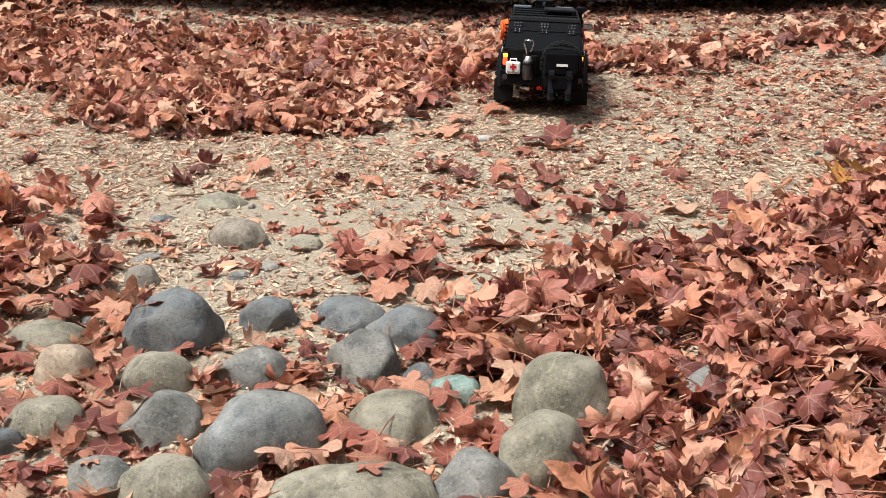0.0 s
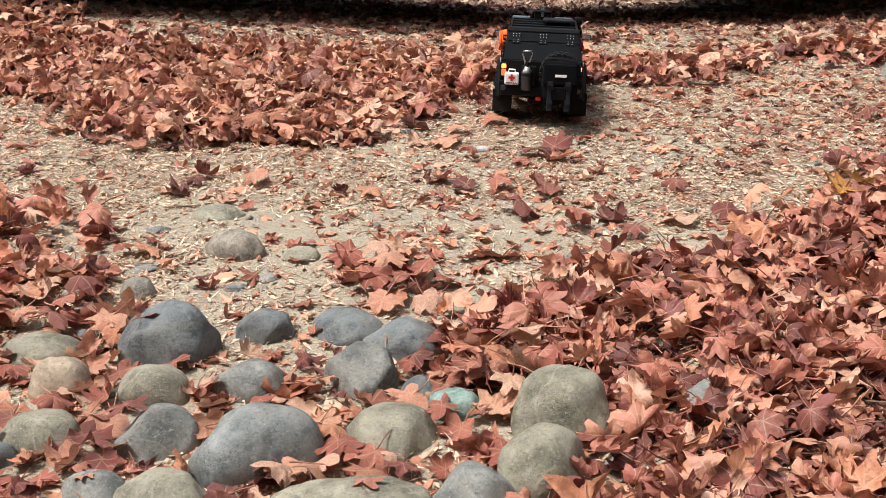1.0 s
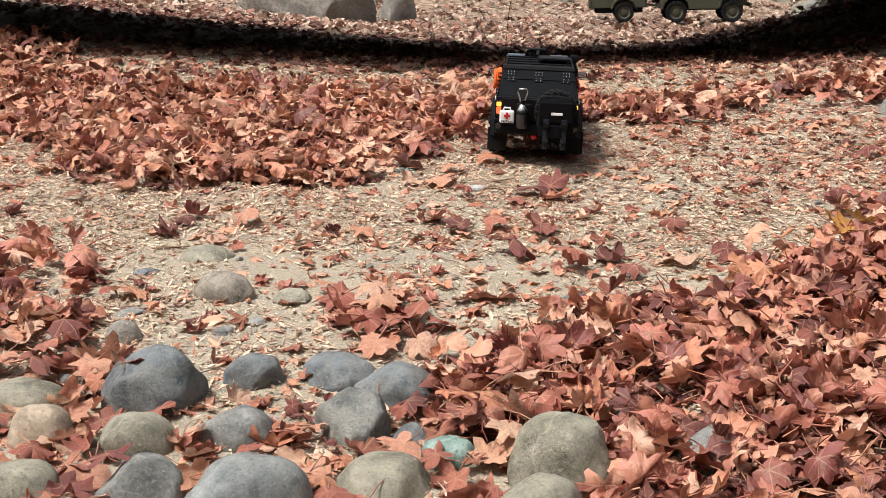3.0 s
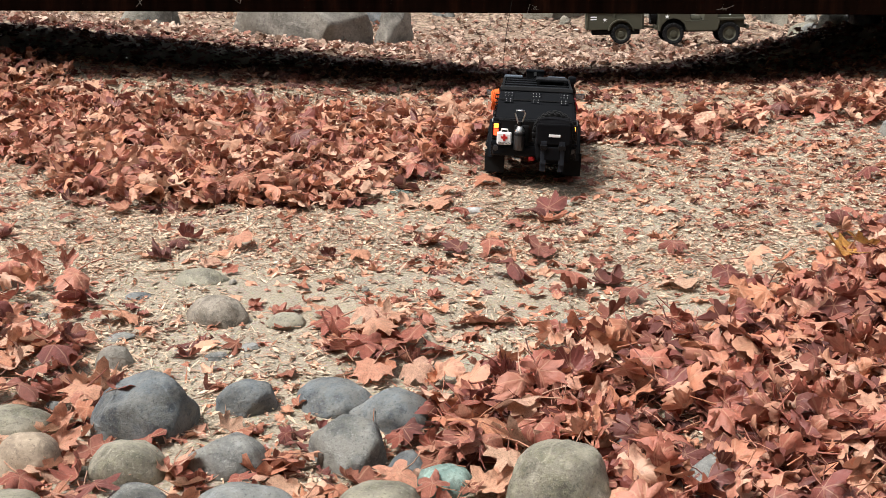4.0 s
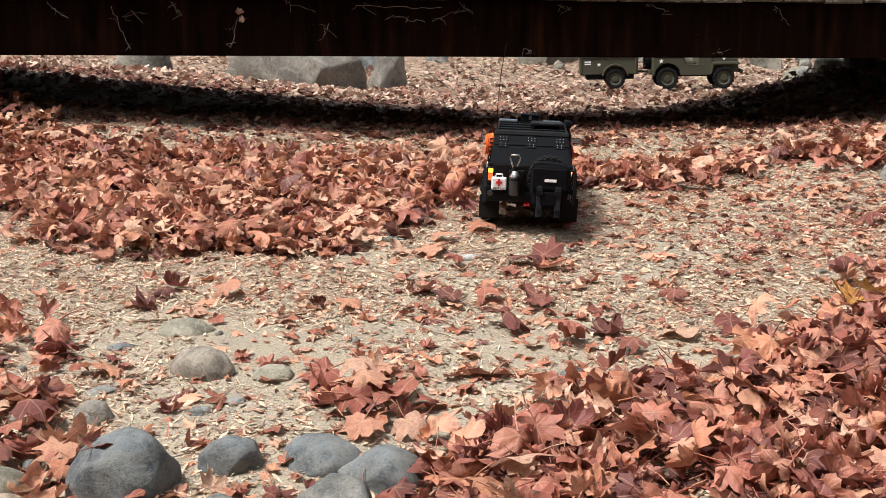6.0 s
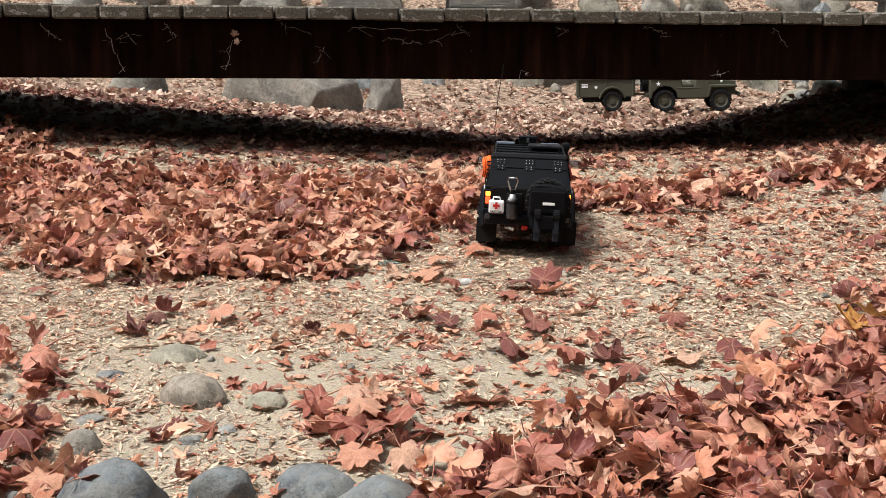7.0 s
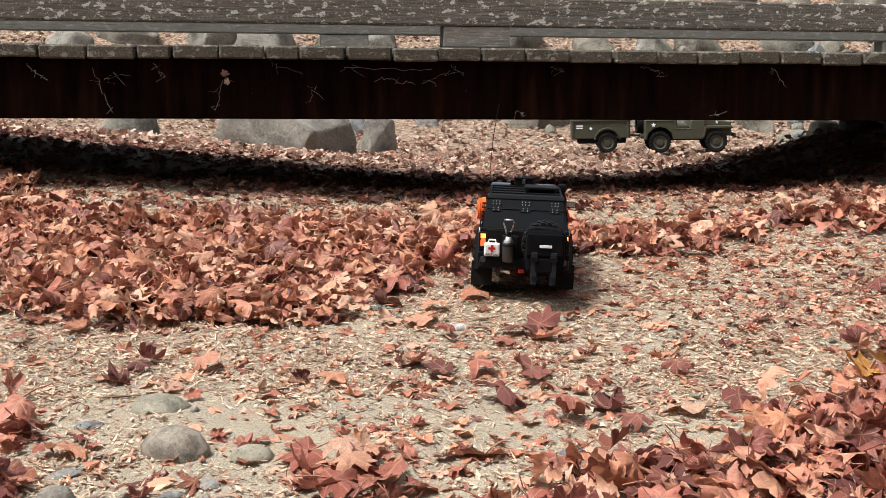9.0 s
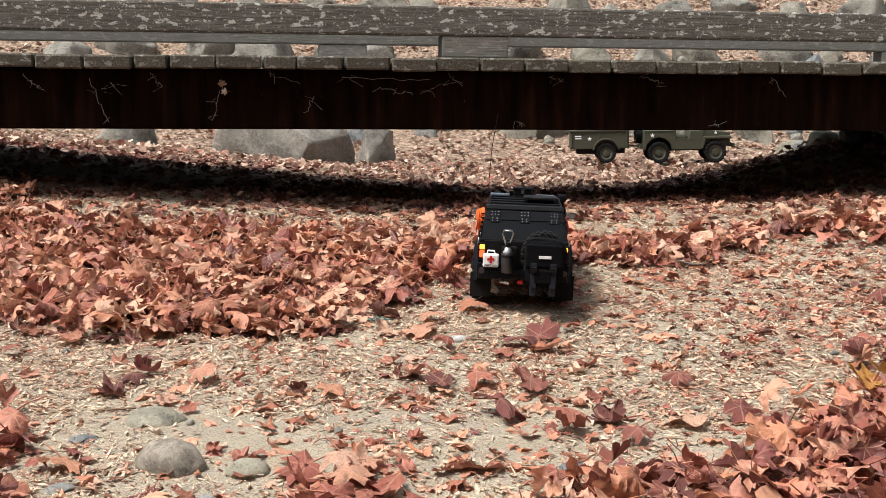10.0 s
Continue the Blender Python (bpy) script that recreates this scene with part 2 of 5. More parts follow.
# ---- mesh helpers ----
def mesh_np(name, verts, tris, mat, uv=None, smooth=True):
    me = bpy.data.meshes.new(name)
    v, f = np.asarray(verts, np.float32), np.asarray(tris, np.int32)
    me.vertices.add(len(v))
    me.vertices.foreach_set("co", v.ravel())
    me.loops.add(f.size)
    me.loops.foreach_set("vertex_index", f.ravel())
    me.polygons.add(len(f))
    me.polygons.foreach_set("loop_start", np.arange(0, f.size, f.shape[1], dtype=np.int32))
    me.polygons.foreach_set("loop_total", np.full(len(f), f.shape[1], np.int32))
    if uv is not None:
        me.uv_layers.new(name="UVMap").data.foreach_set("uv", np.asarray(uv, np.float32)[f.ravel()].ravel())
    me.materials.append(mat)
    me.update(calc_edges=True)
    me.polygons.foreach_set("use_smooth", np.full(len(f), smooth))
    return me


def part(name, bm, material, parent=None, label="", smooth=False):
    me = bpy.data.meshes.new(name)
    bm.normal_update()
    bm.to_mesh(me)
    bm.free()
    me.materials.append(material)
    for p in me.polygons:
        p.use_smooth = smooth
    ob = new(name, me)
    ob.parent = parent
    return tagged(ob, label) if label else ob


def box(size, at=(0, 0, 0), bevel=0.0, m=None, bm=None, seg=2):
    """A box with rounded edges, added to bm."""
    own = bmesh.new()
    bmesh.ops.create_cube(own, size=1.0, matrix=Matrix.Diagonal((*size, 1)))
    if bevel:
        bmesh.ops.bevel(own, geom=own.edges[:], offset=bevel, segments=seg, affect="EDGES", profile=0.6)
    bmesh.ops.transform(own, matrix=(m or Matrix.Identity(4)) @ Matrix.Translation(at), verts=own.verts[:])
    return joined(bm, own)


def joined(bm, own):
    if bm is None:
        return own
    tmp = bpy.data.meshes.new("tmp")
    own.to_mesh(tmp)
    own.free()
    bm.from_mesh(tmp)
    bpy.data.meshes.remove(tmp)
    return bm


def cyl(r, depth, at=(0, 0, 0), axis="Z", r2=None, seg=20, bevel=0.0, bm=None, m=None):
    own = bmesh.new()
    bmesh.ops.create_cone(own, cap_ends=True, segments=seg, radius1=r, radius2=r if r2 is None else r2, depth=depth)
    if bevel:
        rim = [e for e in own.edges if abs(e.verts[0].co.z - e.verts[1].co.z) < 1e-6]
        bmesh.ops.bevel(own, geom=rim, offset=bevel, segments=2, affect="EDGES", profile=0.6)
    turn = {"Z": Matrix.Identity(4), "X": Matrix.Rotation(math.pi / 2, 4, "Y"), "Y": Matrix.Rotation(math.pi / 2, 4, "X")}[axis]
    bmesh.ops.transform(own, matrix=(m or Matrix.Identity(4)) @ Matrix.Translation(at) @ turn, verts=own.verts[:])
    return joined(bm, own)


def tube(points, r, bm=None, seg=8, closed=False):
    """A round bar swept along points."""
    own = bmesh.new()
    pts = [Vector(p) for p in points]
    rings = []
    up = Vector((0.13, 0.27, 0.95)).normalized()
    n = len(pts)
    for i, p in enumerate(pts):
        a = pts[(i - 1) % n] if closed or i else pts[0]
        b = pts[(i + 1) % n] if closed or i < n - 1 else pts[-1]
        d = (b - a).normalized()
        s = d.cross(up).normalized()
        u = s.cross(d).normalized()
        rings.append([own.verts.new(p + r * (math.cos(2 * math.pi * k / seg) * s + math.sin(2 * math.pi * k / seg) * u)) for k in range(seg)])
    for i in range(n if closed else n - 1):
        q, w = rings[i], rings[(i + 1) % n]
        for k in range(seg):
            own.faces.new((q[k], q[(k + 1) % seg], w[(k + 1) % seg], w[k]))
    if not closed:
        own.faces.new(rings[0][::-1])
        own.faces.new(rings[-1])
    bmesh.ops.recalc_face_normals(own, faces=own.faces[:])
    return joined(bm, own)


def prism(outline, width, bm=None, at=0.0, bevel=0.0, m=None):
    """An outline in the y-z plane, extruded to both sides along x."""
    own = bmesh.new()
    a = [own.verts.new((at - width / 2, y, z)) for y, z in outline]
    b = [own.verts.new((at + width / 2, y, z)) for y, z in outline]
    own.faces.new(a)
    own.faces.new(b[::-1])
    for i in range(len(a)):
        j = (i + 1) % len(a)
        own.faces.new((a[i], b[i], b[j], a[j]))
    bmesh.ops.recalc_face_normals(own, faces=own.faces[:])
    if bevel:
        bmesh.ops.bevel(own, geom=own.edges[:], offset=bevel, segments=2, affect="EDGES", profile=0.6)
    if m is not None:
        bmesh.ops.transform(own, matrix=m, verts=own.verts[:])
    return joined(bm, own)


def thing(name, m, label, category, group="", kind=""):
    e = new(name)
    e.empty_display_size = 0.05
    e.matrix_world = m
    return tagged(e, label, category, group, kind)


# ---- ground ----
def step(a, b, v):
    u = np.clip((v - a) / (b - a), 0, 1)
    return u * u * (3 - 2 * u)


def wavy(x, y):
    return (0.006 * np.sin(5.1 * x + 1.3 * y + 0.4) * np.sin(3.7 * y - 2.1 * x) + 0.004 * np.sin(13.0 * x + 4.0) * np.sin(11.0 * y + 1.0)
            + 0.0022 * np.sin(31 * x + 9 * y) * np.sin(27 * y - 7 * x + 2.0))


def ground_z(x, y):
    """The path climbs gently to the bridge, dips under it and ends in a bank behind."""
    x, y = np.asarray(x, float), np.asarray(y, float)
    near = -0.155 + 0.0742 * np.clip(y, -3, 4.0)
    floor = 0.142 - 0.115 * step(4.1, 5.6, y) - 0.055 * step(5.6, 7.5, y) + 1.5 * step(8.2, 12.5, y) + 0.03 * np.clip(y - 12.5, 0, 400)
    z = np.where(y < 4.0, near, floor)
    right = 0.27 * step(0.75, 2.25, x + 0.05 * np.sin(4 * y)) * step(4.05, 5.0, y) * (1 - step(5.5, 6.8, y))
    left = 0.105 * np.clip(0.2 - x, 0, 2.7) * step(4.1, 5.3, y) * (1 - 0.6 * step(5.9, 7.6, y))
    crest = 0.006 + 0.090 * np.clip((-x - 0.1) / 1.2, 0, 1.6) + 0.012 * np.clip((x - 0.9) / 0.6, 0, 1.5)
    berm = crest * step(3.3, 3.85, y) * (1 - step(3.95, 4.4, y))
    return z + berm + right + left + wavy(x, y) * (1 + 1.5 * step(6, 9, y))


def ground_sheet():
    def axis(fine_lo, fine_hi, fine, far):
        a = list(np.arange(fine_lo, fine_hi, fine))
        stepw, hi, lo = fine, fine_hi, fine_lo
        up, down = [], []
        while hi < far:
            up.append(hi)
            stepw *= 1.22
            hi += stepw
        stepw = fine
        while lo > -far:
            stepw *= 1.22
            lo -= stepw
            down.append(lo)
        return np.array(down[::-1] + a + up + [far])
    xs, ys = axis(-2.2, 2.2, 0.03, 300), axis(0.7, 6.6, 0.03, 300)
    gx, gy = np.meshgrid(xs, ys)
    v = np.stack([gx, gy, ground_z(gx, gy)], -1).reshape(-1, 3)
    nx, ny = len(xs), len(ys)
    i = (np.arange(ny - 1)[:, None] * nx + np.arange(nx - 1)).ravel()
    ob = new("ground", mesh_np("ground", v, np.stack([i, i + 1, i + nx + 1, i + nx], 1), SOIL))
    return tagged(ob, "dry sandy path of trodden soil and crumbs", "ground", kind="structure")


ground_sheet()


def sky_screen():
    """An unseen dark screen that closes the place and blocks skylight behind the lens."""
    m, nt, b = node_mat("dark_screen", 0.95, 0, 0.1)
    co = object_coords(nt)
    c = ramp(nt, noise_of(nt, co, 3, 6, 0.7), [(0.35, (0.012, 0.014, 0.008)), (0.6, (0.045, 0.05, 0.025)), (0.75, (0.09, 0.085, 0.05))])
    nt.links.new(c, b.inputs["Base Color"])
    a = np.linspace(math.pi * 1.0, math.pi * 2.0, 40)
    v, f = [], []
    for k, t in enumerate(a):
        rad, top = 5.0 + 0.4 * math.sin(5 * t) + 0.2 * math.sin(17 * t), 4.2 + 0.5 * math.sin(9 * t) + 0.3 * math.sin(23 * t)
        for rr in (rad, rad + 0.5):
            for z in (-0.6, top):
                v.append((rr * math.cos(t), 1.2 + rr * math.sin(t), z))
        if k:
            p, q = 4 * k - 4, 4 * k
            f += [(p, q, q + 1, p + 1), (p + 2, p + 3, q + 3, q + 2), (p + 1, q + 1, q + 3, p + 3)]
    tagged(new("backdrop", mesh_np("backdrop", v, f, m)), "unseen dark screen that blocks sky light behind the lens", "woodland", kind="structure")


sky_screen()


# ---- river stones ----
def stone_mesh(name, size, mat, seed, rough=0.13, flat=0.0, cut=0.76, hard=0.84):
    bm = bmesh.new()
    bmesh.ops.create_icosphere(bm, subdivisions=4, radius=1.0)
    off = Vector((seed * 7.31, seed * 3.17, seed * 1.91))
    cuts = [Vector((math.sin(seed * 2.1 + k * 1.9), math.cos(seed * 1.3 + k * 2.4), 0.5 * math.sin(seed + k * 3.3) + 0.35)).normalized() for k in range(6 if hard < 0.9 else 11)]
    for v in bm.verts:
        p = v.co.copy()
        for k, c in enumerate(cuts):
            over = p.dot(c) - (cut + 0.07 * (k % 3))
            if over > 0:
                p -= c * over * hard
        d = 1 + (rough if hard < 0.9 else 0.24) * (noise.noise(p * 1.1 + off) + 0.45 * noise.noise(p * 2.6 + off) + 0.14 * noise.noise(p * 7 + off))
        p *= d
        if p.z > 0.70 - flat:
            p.z = 0.70 - flat + (p.z - 0.70 + flat) * 0.75
        v.co = Vector((p.x * size[0], p.y * size[1], p.z * size[2]))
    me = bpy.data.meshes.new(name)
    bm.to_mesh(me)
    bm.free()
    me.materials.append(mat)
    for p in me.polygons:
        p.use_smooth = True
    return me


def stone(x, y, w, h, kind, turn, label, sink=0.42, deep=0.85, lean=0.0, name="river_stone", group="river stones", category="stone", scale_z=0.72, seed=None, cut=None, hard=0.84):
    k = seed if seed is not None else stone.count
    stone.count += 1
    ob = new(name, stone_mesh(name, (w / 2, w / 2 * deep, h * scale_z), STONE[kind], k + 1.0, cut=cut or {"blue": 0.70, "grey": 0.74, "blue2": 0.78}.get(kind, 0.88), hard=hard))
    ob.matrix_world = pose(x, y, float(ground_z(x, y)) + h * scale_z * (1 - 2 * sink) , 0, lean, turn)
    return tagged(ob, label, category, group)


stone.count = 0
# x, y, width, height, stone, turn, sink, depth ratio
FRONT_STONES = [
    (-0.408, 1.535, 0.160, 0.096, "blue", 20, 0.40, 0.8), (-0.409, 1.405, 0.097, 0.052, "tan", 0, 0.4, 0.9), (-0.374, 1.284, 0.112, 0.062, "grey", 15, 0.4, 0.8),
    (-0.237, 1.233, 0.165, 0.085, "blue2", 28, 0.36, 0.62), (-0.283, 1.427, 0.102, 0.056, "grey", 10, 0.4, 0.85), (0.140, 1.321, 0.122, 0.100, "tan", -20, 0.34, 0.9),
    (0.106, 1.198, 0.122, 0.080, "tan", 40, 0.36, 0.8), (0.021, 1.146, 0.108, 0.064, "grey", 12, 0.38, 0.9), (-0.118, 1.120, 0.195, 0.056, "tan", 4, 0.4, 0.6),
    (-0.337, 1.135, 0.118, 0.055, "tan", -8, 0.4, 0.8), (-0.416, 1.146, 0.09, 0.048, "grey", 0, 0.4, 0.8), (-0.608, 1.537, 0.122, 0.045, "tan", 5, 0.45, 0.8),
]
MIDDLE_STONES = [
    (-0.523, 1.282, 0.106, 0.052, "tan", -6, 0.42, 0.8), (-0.543, 1.422, 0.085, 0.058, "brown", 10, 0.4, 0.9), (-0.572, 1.227, 0.07, 0.036, "blue", 0, 0.42, 0.9),
    (-0.385, 1.925, 0.108, 0.047, "umber", -25, 0.38, 0.7), (-0.516, 1.752, 0.056, 0.036, "pale", 10, 0.4, 0.9), (-0.283, 1.601, 0.092, 0.050, "blue", 8, 0.4, 0.8),
    (-0.163, 1.620, 0.128, 0.040, "blue", -10, 0.42, 0.8), (-0.078, 1.560, 0.130, 0.060, "blue", 0, 0.42, 0.8), (-0.126, 1.452, 0.114, 0.074, "grey", -30, 0.38, 0.85),
    (-0.081, 1.304, 0.125, 0.060, "tan", 12, 0.45, 0.9), (-0.004, 1.380, 0.080, 0.036, "teal", 0, 0.42, 0.8), (0.332, 1.356, 0.090, 0.060, "grey", 20, 0.42, 0.9),
]
PATH_STONES = [
    (0.247, 1.455, 0.090, 0.040, "blue", 0, 0.42, 0.8), (-0.266, 1.904, 0.066, 0.028, "tan", 0, 0.45, 0.8), (-0.453, 2.121, 0.10, 0.034, "tan", -12, 0.52, 0.8),
    (-0.048, 1.418, 0.06, 0.04, "blue", 0, 0.45, 0.9), (-0.862, 2.139, 0.075, 0.03, "pale", 0, 0.48, 0.8), (0.164, 1.130, 0.06, 0.028, "tan", 0, 0.45, 0.8),
    (1.24, 3.335, 0.08, 0.055, "grey", 0, 0.42, 0.9), (-0.314, 1.803, 0.036, 0.012, "grey", 0, 0.45, 0.8), (-0.56, 1.60, 0.03, 0.014, "blue", 0, 0.4, 0.8),
]
STONES = FRONT_STONES + MIDDLE_STONES + PATH_STONES
TONE = {"tan": "smooth tan river stone half sunk in leaf litter", "grey": "smooth grey river stone bedded in leaf litter", "blue": "dark blue-grey river stone bedded in leaf litter",
        "brown": "brown river stone among dry leaves", "teal": "flat pale teal stone among dry leaves", "pale": "small pale stone lying on sandy soil"}
SMALL_STONES = [(0.06, 2.57, 0.045, 0.011, "white", 8, 0.36, 0.6), (0.27, 2.66, 0.032, 0.008, "white", 30, 0.36, 0.6), (-0.53, 1.86, 0.05, 0.010, "grey", 30, 0.46, 0.7), (-0.36, 1.78, 0.045, 0.010, "grey", 0, 0.46, 0.7), (-0.55, 2.05, 0.05, 0.012, "blue", 0, 0.42, 0.7), (0.22, 1.93, 0.05, 0.02, "blue", 0, 0.45, 0.7)]
STONES += SMALL_STONES
TONE["white"] = "small flat whitish stone on the sandy path"
STONE["umber"] = rock_material("brown_grey_river_stone", (0.12, 0.105, 0.085), (0.27, 0.235, 0.19), (0.16, 0.12, 0.085), 0.45)
TONE["umber"] = "mottled brown-grey river stone sunk in sandy soil"
STONE["white"] = rock_material("whitish_stone", (0.32, 0.31, 0.295), (0.48, 0.47, 0.45), (0.4, 0.38, 0.34), 0.25)
STONE["blue2"] = rock_material("grey_blue_river_stone", (0.105, 0.118, 0.122), (0.21, 0.222, 0.218), (0.24, 0.235, 0.2), 0.3)
TONE["blue2"] = "long blue-grey river stone bedded in leaf litter"
for x, y, w, h, kind, turn, sink, deep in STONES:
    stone(x, y, w * 1.03, h, kind, turn, TONE[kind], sink + 0.10, deep, scale_z=0.88)
for _ in range(60):
    x, y = rng.uniform(-1.1, 1.2), rng.uniform(1.15, 3.2)
    w = rng.uniform(0.008, 0.022)
    stone(x, y, w, w * 0.5, ("grey", "tan", "pale")[rng.randint(3)], rng.uniform(0, 180), "small pebble lying on the sandy path", 0.35, 0.75, name="pebble", group="pebbles", category="pebble")


# ---- leaves ----
def leaf_outline():
    """Half of a lobed plane-tree leaf, as angle from the tip in degrees and radius; then mirrored."""
    half = [(0, 1.0), (7, 0.84), (13, 0.79), (20, 0.64), (28, 0.52), (35, 0.64), (42, 0.80), (51, 0.97), (58, 0.82), (67, 0.72), (77, 0.52), (86, 0.62), (97, 0.78), (109, 0.68), (124, 0.58), (142, 0.47), (162, 0.33), (180, 0.16)]
    return half + [(360 - a, r) for a, r in half[-2:0:-1]]


OUT = leaf_outline()


def rolled(v, heading, bend, start):
    """Roll a blade up beyond a line that lies at start along the heading."""
    d = np.array([math.cos(heading), math.sin(heading)])
    u = v[:, :2] @ d
    a = np.maximum(u - start, 0) * bend
    over, lift = np.sin(a) / bend, (1 - np.cos(a)) / bend
    w = v.copy()
    w[:, :2] += np.outer(np.where(a > 0, start + over - v[:, 2] * np.sin(a) - u, 0), d)
    w[:, 2] = np.where(a > 0, lift + v[:, 2] * np.cos(a), v[:, 2])
    return w


def leaf_variant(r, laps=3):
    """Vertices, triangles and uv of one curled leaf about 1 wide, with its stalk."""
    out = OUT if laps else OUT[::2]
    n = len(out)
    jit = 1 + r.uniform(-0.20, 0.16, n)
    ang = np.radians([a for a, _ in out]) + r.uniform(-0.05, 0.05, n)
    rad = np.array([q for _, q in out]) * jit * 0.6
    ring = np.stack([np.sin(ang) * rad, np.cos(ang) * rad], 1)
    rings = [np.zeros((1, 2))] + [ring * ((k + 1) / max(1, laps)) ** 0.85 for k in range(max(1, laps))]
    p = np.concatenate(rings)
    tris = [(0, 1 + i, 1 + (i + 1) % n) for i in range(n)]
    for lap in range(0, (laps - 1) * n, n):
        for i in range(n):
            a, b, c, d = 1 + lap + i, 1 + lap + (i + 1) % n, 1 + lap + n + i, 1 + lap + n + (i + 1) % n
            tris += [(a, c, d), (a, d, b)]
    k = r.uniform(-1, 1, 6)
    x, y = p[:, 0], p[:, 1]
    rr = np.hypot(x, y)
    th = np.arctan2(y, x)
    z = 0.55 * (abs(k[0]) + 0.15) * x * x + 0.6 * k[1] * y * y + 0.5 * k[2] * x * y + 0.42 * rr ** 2 * np.sin(3 * th + 5 * k[3]) * (0.5 + abs(k[4])) + 0.30 * rr ** 2 * np.sin(7 * th + 9 * k[5]) * 1.2
    z += 0.035 * np.sin(13 * th + 7 * k[2]) * np.minimum(1, rr * 2) * rr
    z += 0.07 * np.abs(np.sin(2.5 * th)) * rr + 0.05 * np.sin(9 * x + 6 * k[0]) * np.sin(11 * y + 6 * k[1]) * np.minimum(1, rr * 3)
    fold = r.uniform(0, 6.28)
    u = x * np.cos(fold) + y * np.sin(fold) - 0.12
    z += np.where(u > 0, u * r.uniform(-0.3, 0.45), 0)
    if r.uniform() < 0.35:
        z += 0.5 * np.abs(x)
    z *= 0.62
    curl = 1 - 0.22 * rr * rr * (1 + k[4])
    v = np.stack([x * curl, y * curl, z], 1)
    # the dry blade rolls up round one or two axes
    for _ in range(2 if laps > 1 else 1):
        v = rolled(v, r.uniform(0, 6.28), r.uniform(0.6, 3.6), r.uniform(-0.40, 0.2))
    if r.uniform() < 0.55:
        v[:, 2] *= -1.0
    if not laps:
        return v, np.array(tris), np.stack([v[:, 1], v[:, 0]], 1)
    # stalk
    base = len(v)
    bend = r.uniform(-0.12, 0.12)
    for s in range(3):
        cx, cy, cz = bend * s * s * 0.5, -0.07 - 0.22 * s, 0.03 * s + 0.03 * k[1] * s
        w = 0.014 - 0.002 * s
        v = np.concatenate([v, [[cx - w, cy, cz], [cx + w, cy, cz], [cx, cy, cz + w * 1.7]]])
    for s in range(2):
        for a in range(3):
            b = (a + 1) % 3
            q, w = base + 3 * s, base + 3 * s + 3
            tris += [(q + a, q + b, w + b), (q + a, w + b, w + a)]
    # the radial pattern of the veins starts at the tip
    uv = np.stack([v[:, 1], v[:, 0]], 1)
    return v, np.array(tris), uv


lr = np.random.RandomState(11)
LEAVES = [leaf_variant(lr) for _ in range(36)]
FLAT = sorted(LEAVES, key=lambda q: np.ptp(q[0][:, 2]))[:16]
MEDIUM = [leaf_variant(lr, 2) for _ in range(36)]
SIMPLE = [leaf_variant(lr, 1) for _ in range(16)]
TINY = [leaf_variant(lr, 0) for _ in range(16)]


def turn_np(rx, ry, rz):
    return np.array(Euler((rx, ry, rz)).to_matrix())


def scatter(name, spots, variants, mat, label):
    """One joined mesh of leaves; spots: x, y, z, size, tilt x, tilt y, turn."""
    vs, fs, us, base = [], [], [], 0
    for i, (x, y, z, s, tx, ty, tz) in enumerate(spots):
        v, f, u = variants[i % len(variants)]
        w = (v * s) @ turn_np(tx, ty, tz).T
        w[:, 2] += z - min(0.0, w[:, 2].min() + 0.012)
        w[:, :2] += (x, y)
        vs.append(w), fs.append(f + base), us.append(u)
        base += len(v)
    ob = new(name, mesh_np(name, np.concatenate(vs), np.concatenate(fs), mat, np.concatenate(us)))
    return tagged(ob, label, "leaves", kind="stuff")


def inside(poly, x, y):
    hit = np.zeros(len(x), bool)
    for (x0, y0), (x1, y1) in zip(poly, poly[1:] + poly[:1]):
        cross = ((y0 > y) != (y1 > y)) & (x < (x1 - x0) * (y - y0) / (y1 - y0 + 1e-12) + x0)
        hit ^= cross
    return hit


BAND = [(-2.6, 4.1), (-1.6, 3.86), (-1.2, 3.72), (-1.0, 3.58), (-0.75, 3.5), (-0.49, 3.53), (-0.3, 3.46), (-0.1, 3.53), (0.14, 3.52), (0.45, 3.47), (0.76, 3.46), (1.0, 3.58), (1.35, 3.68), (2.2, 3.88),
        (2.2, 3.6), (1.29, 3.52), (1.01, 3.52), (0.81, 3.42), (0.61, 3.22), (0.28, 3.27), (0.11, 3.18), (-0.02, 2.98), (-0.14, 2.81), (-0.23, 2.65), (-0.32, 2.58), (-0.69, 2.6), (-0.84, 2.74), (-1.02, 3.0), (-1.18, 3.08), (-2.6, 3.4)]
PILE = [(1.5, 2.85), (1.1, 2.52), (0.84, 2.33), (0.72, 2.13), (0.56, 2.0), (0.47, 1.86), (0.38, 1.80), (0.28, 1.83), (0.17, 1.74), (-0.02, 1.62), (-0.03, 1.54), (0.06, 1.47), (0.2, 1.33), (0.19, 1.02), (1.5, 1.02)]
PATCH = [(-1.2, 2.2), (-0.68, 2.16), (-0.62, 1.98), (-0.67, 1.87), (-0.72, 1.70), (-1.2, 1.6)]
CLUMP = [(-0.20, 1.92), (-0.12, 1.97), (-0.04, 1.90), (0.0, 1.68), (-0.10, 1.68), (-0.16, 1.80)]
AMONG = [(-0.9, 1.62), (-0.2, 1.55), (0.1, 1.45), (0.2, 1.05), (-0.9, 1.05)]


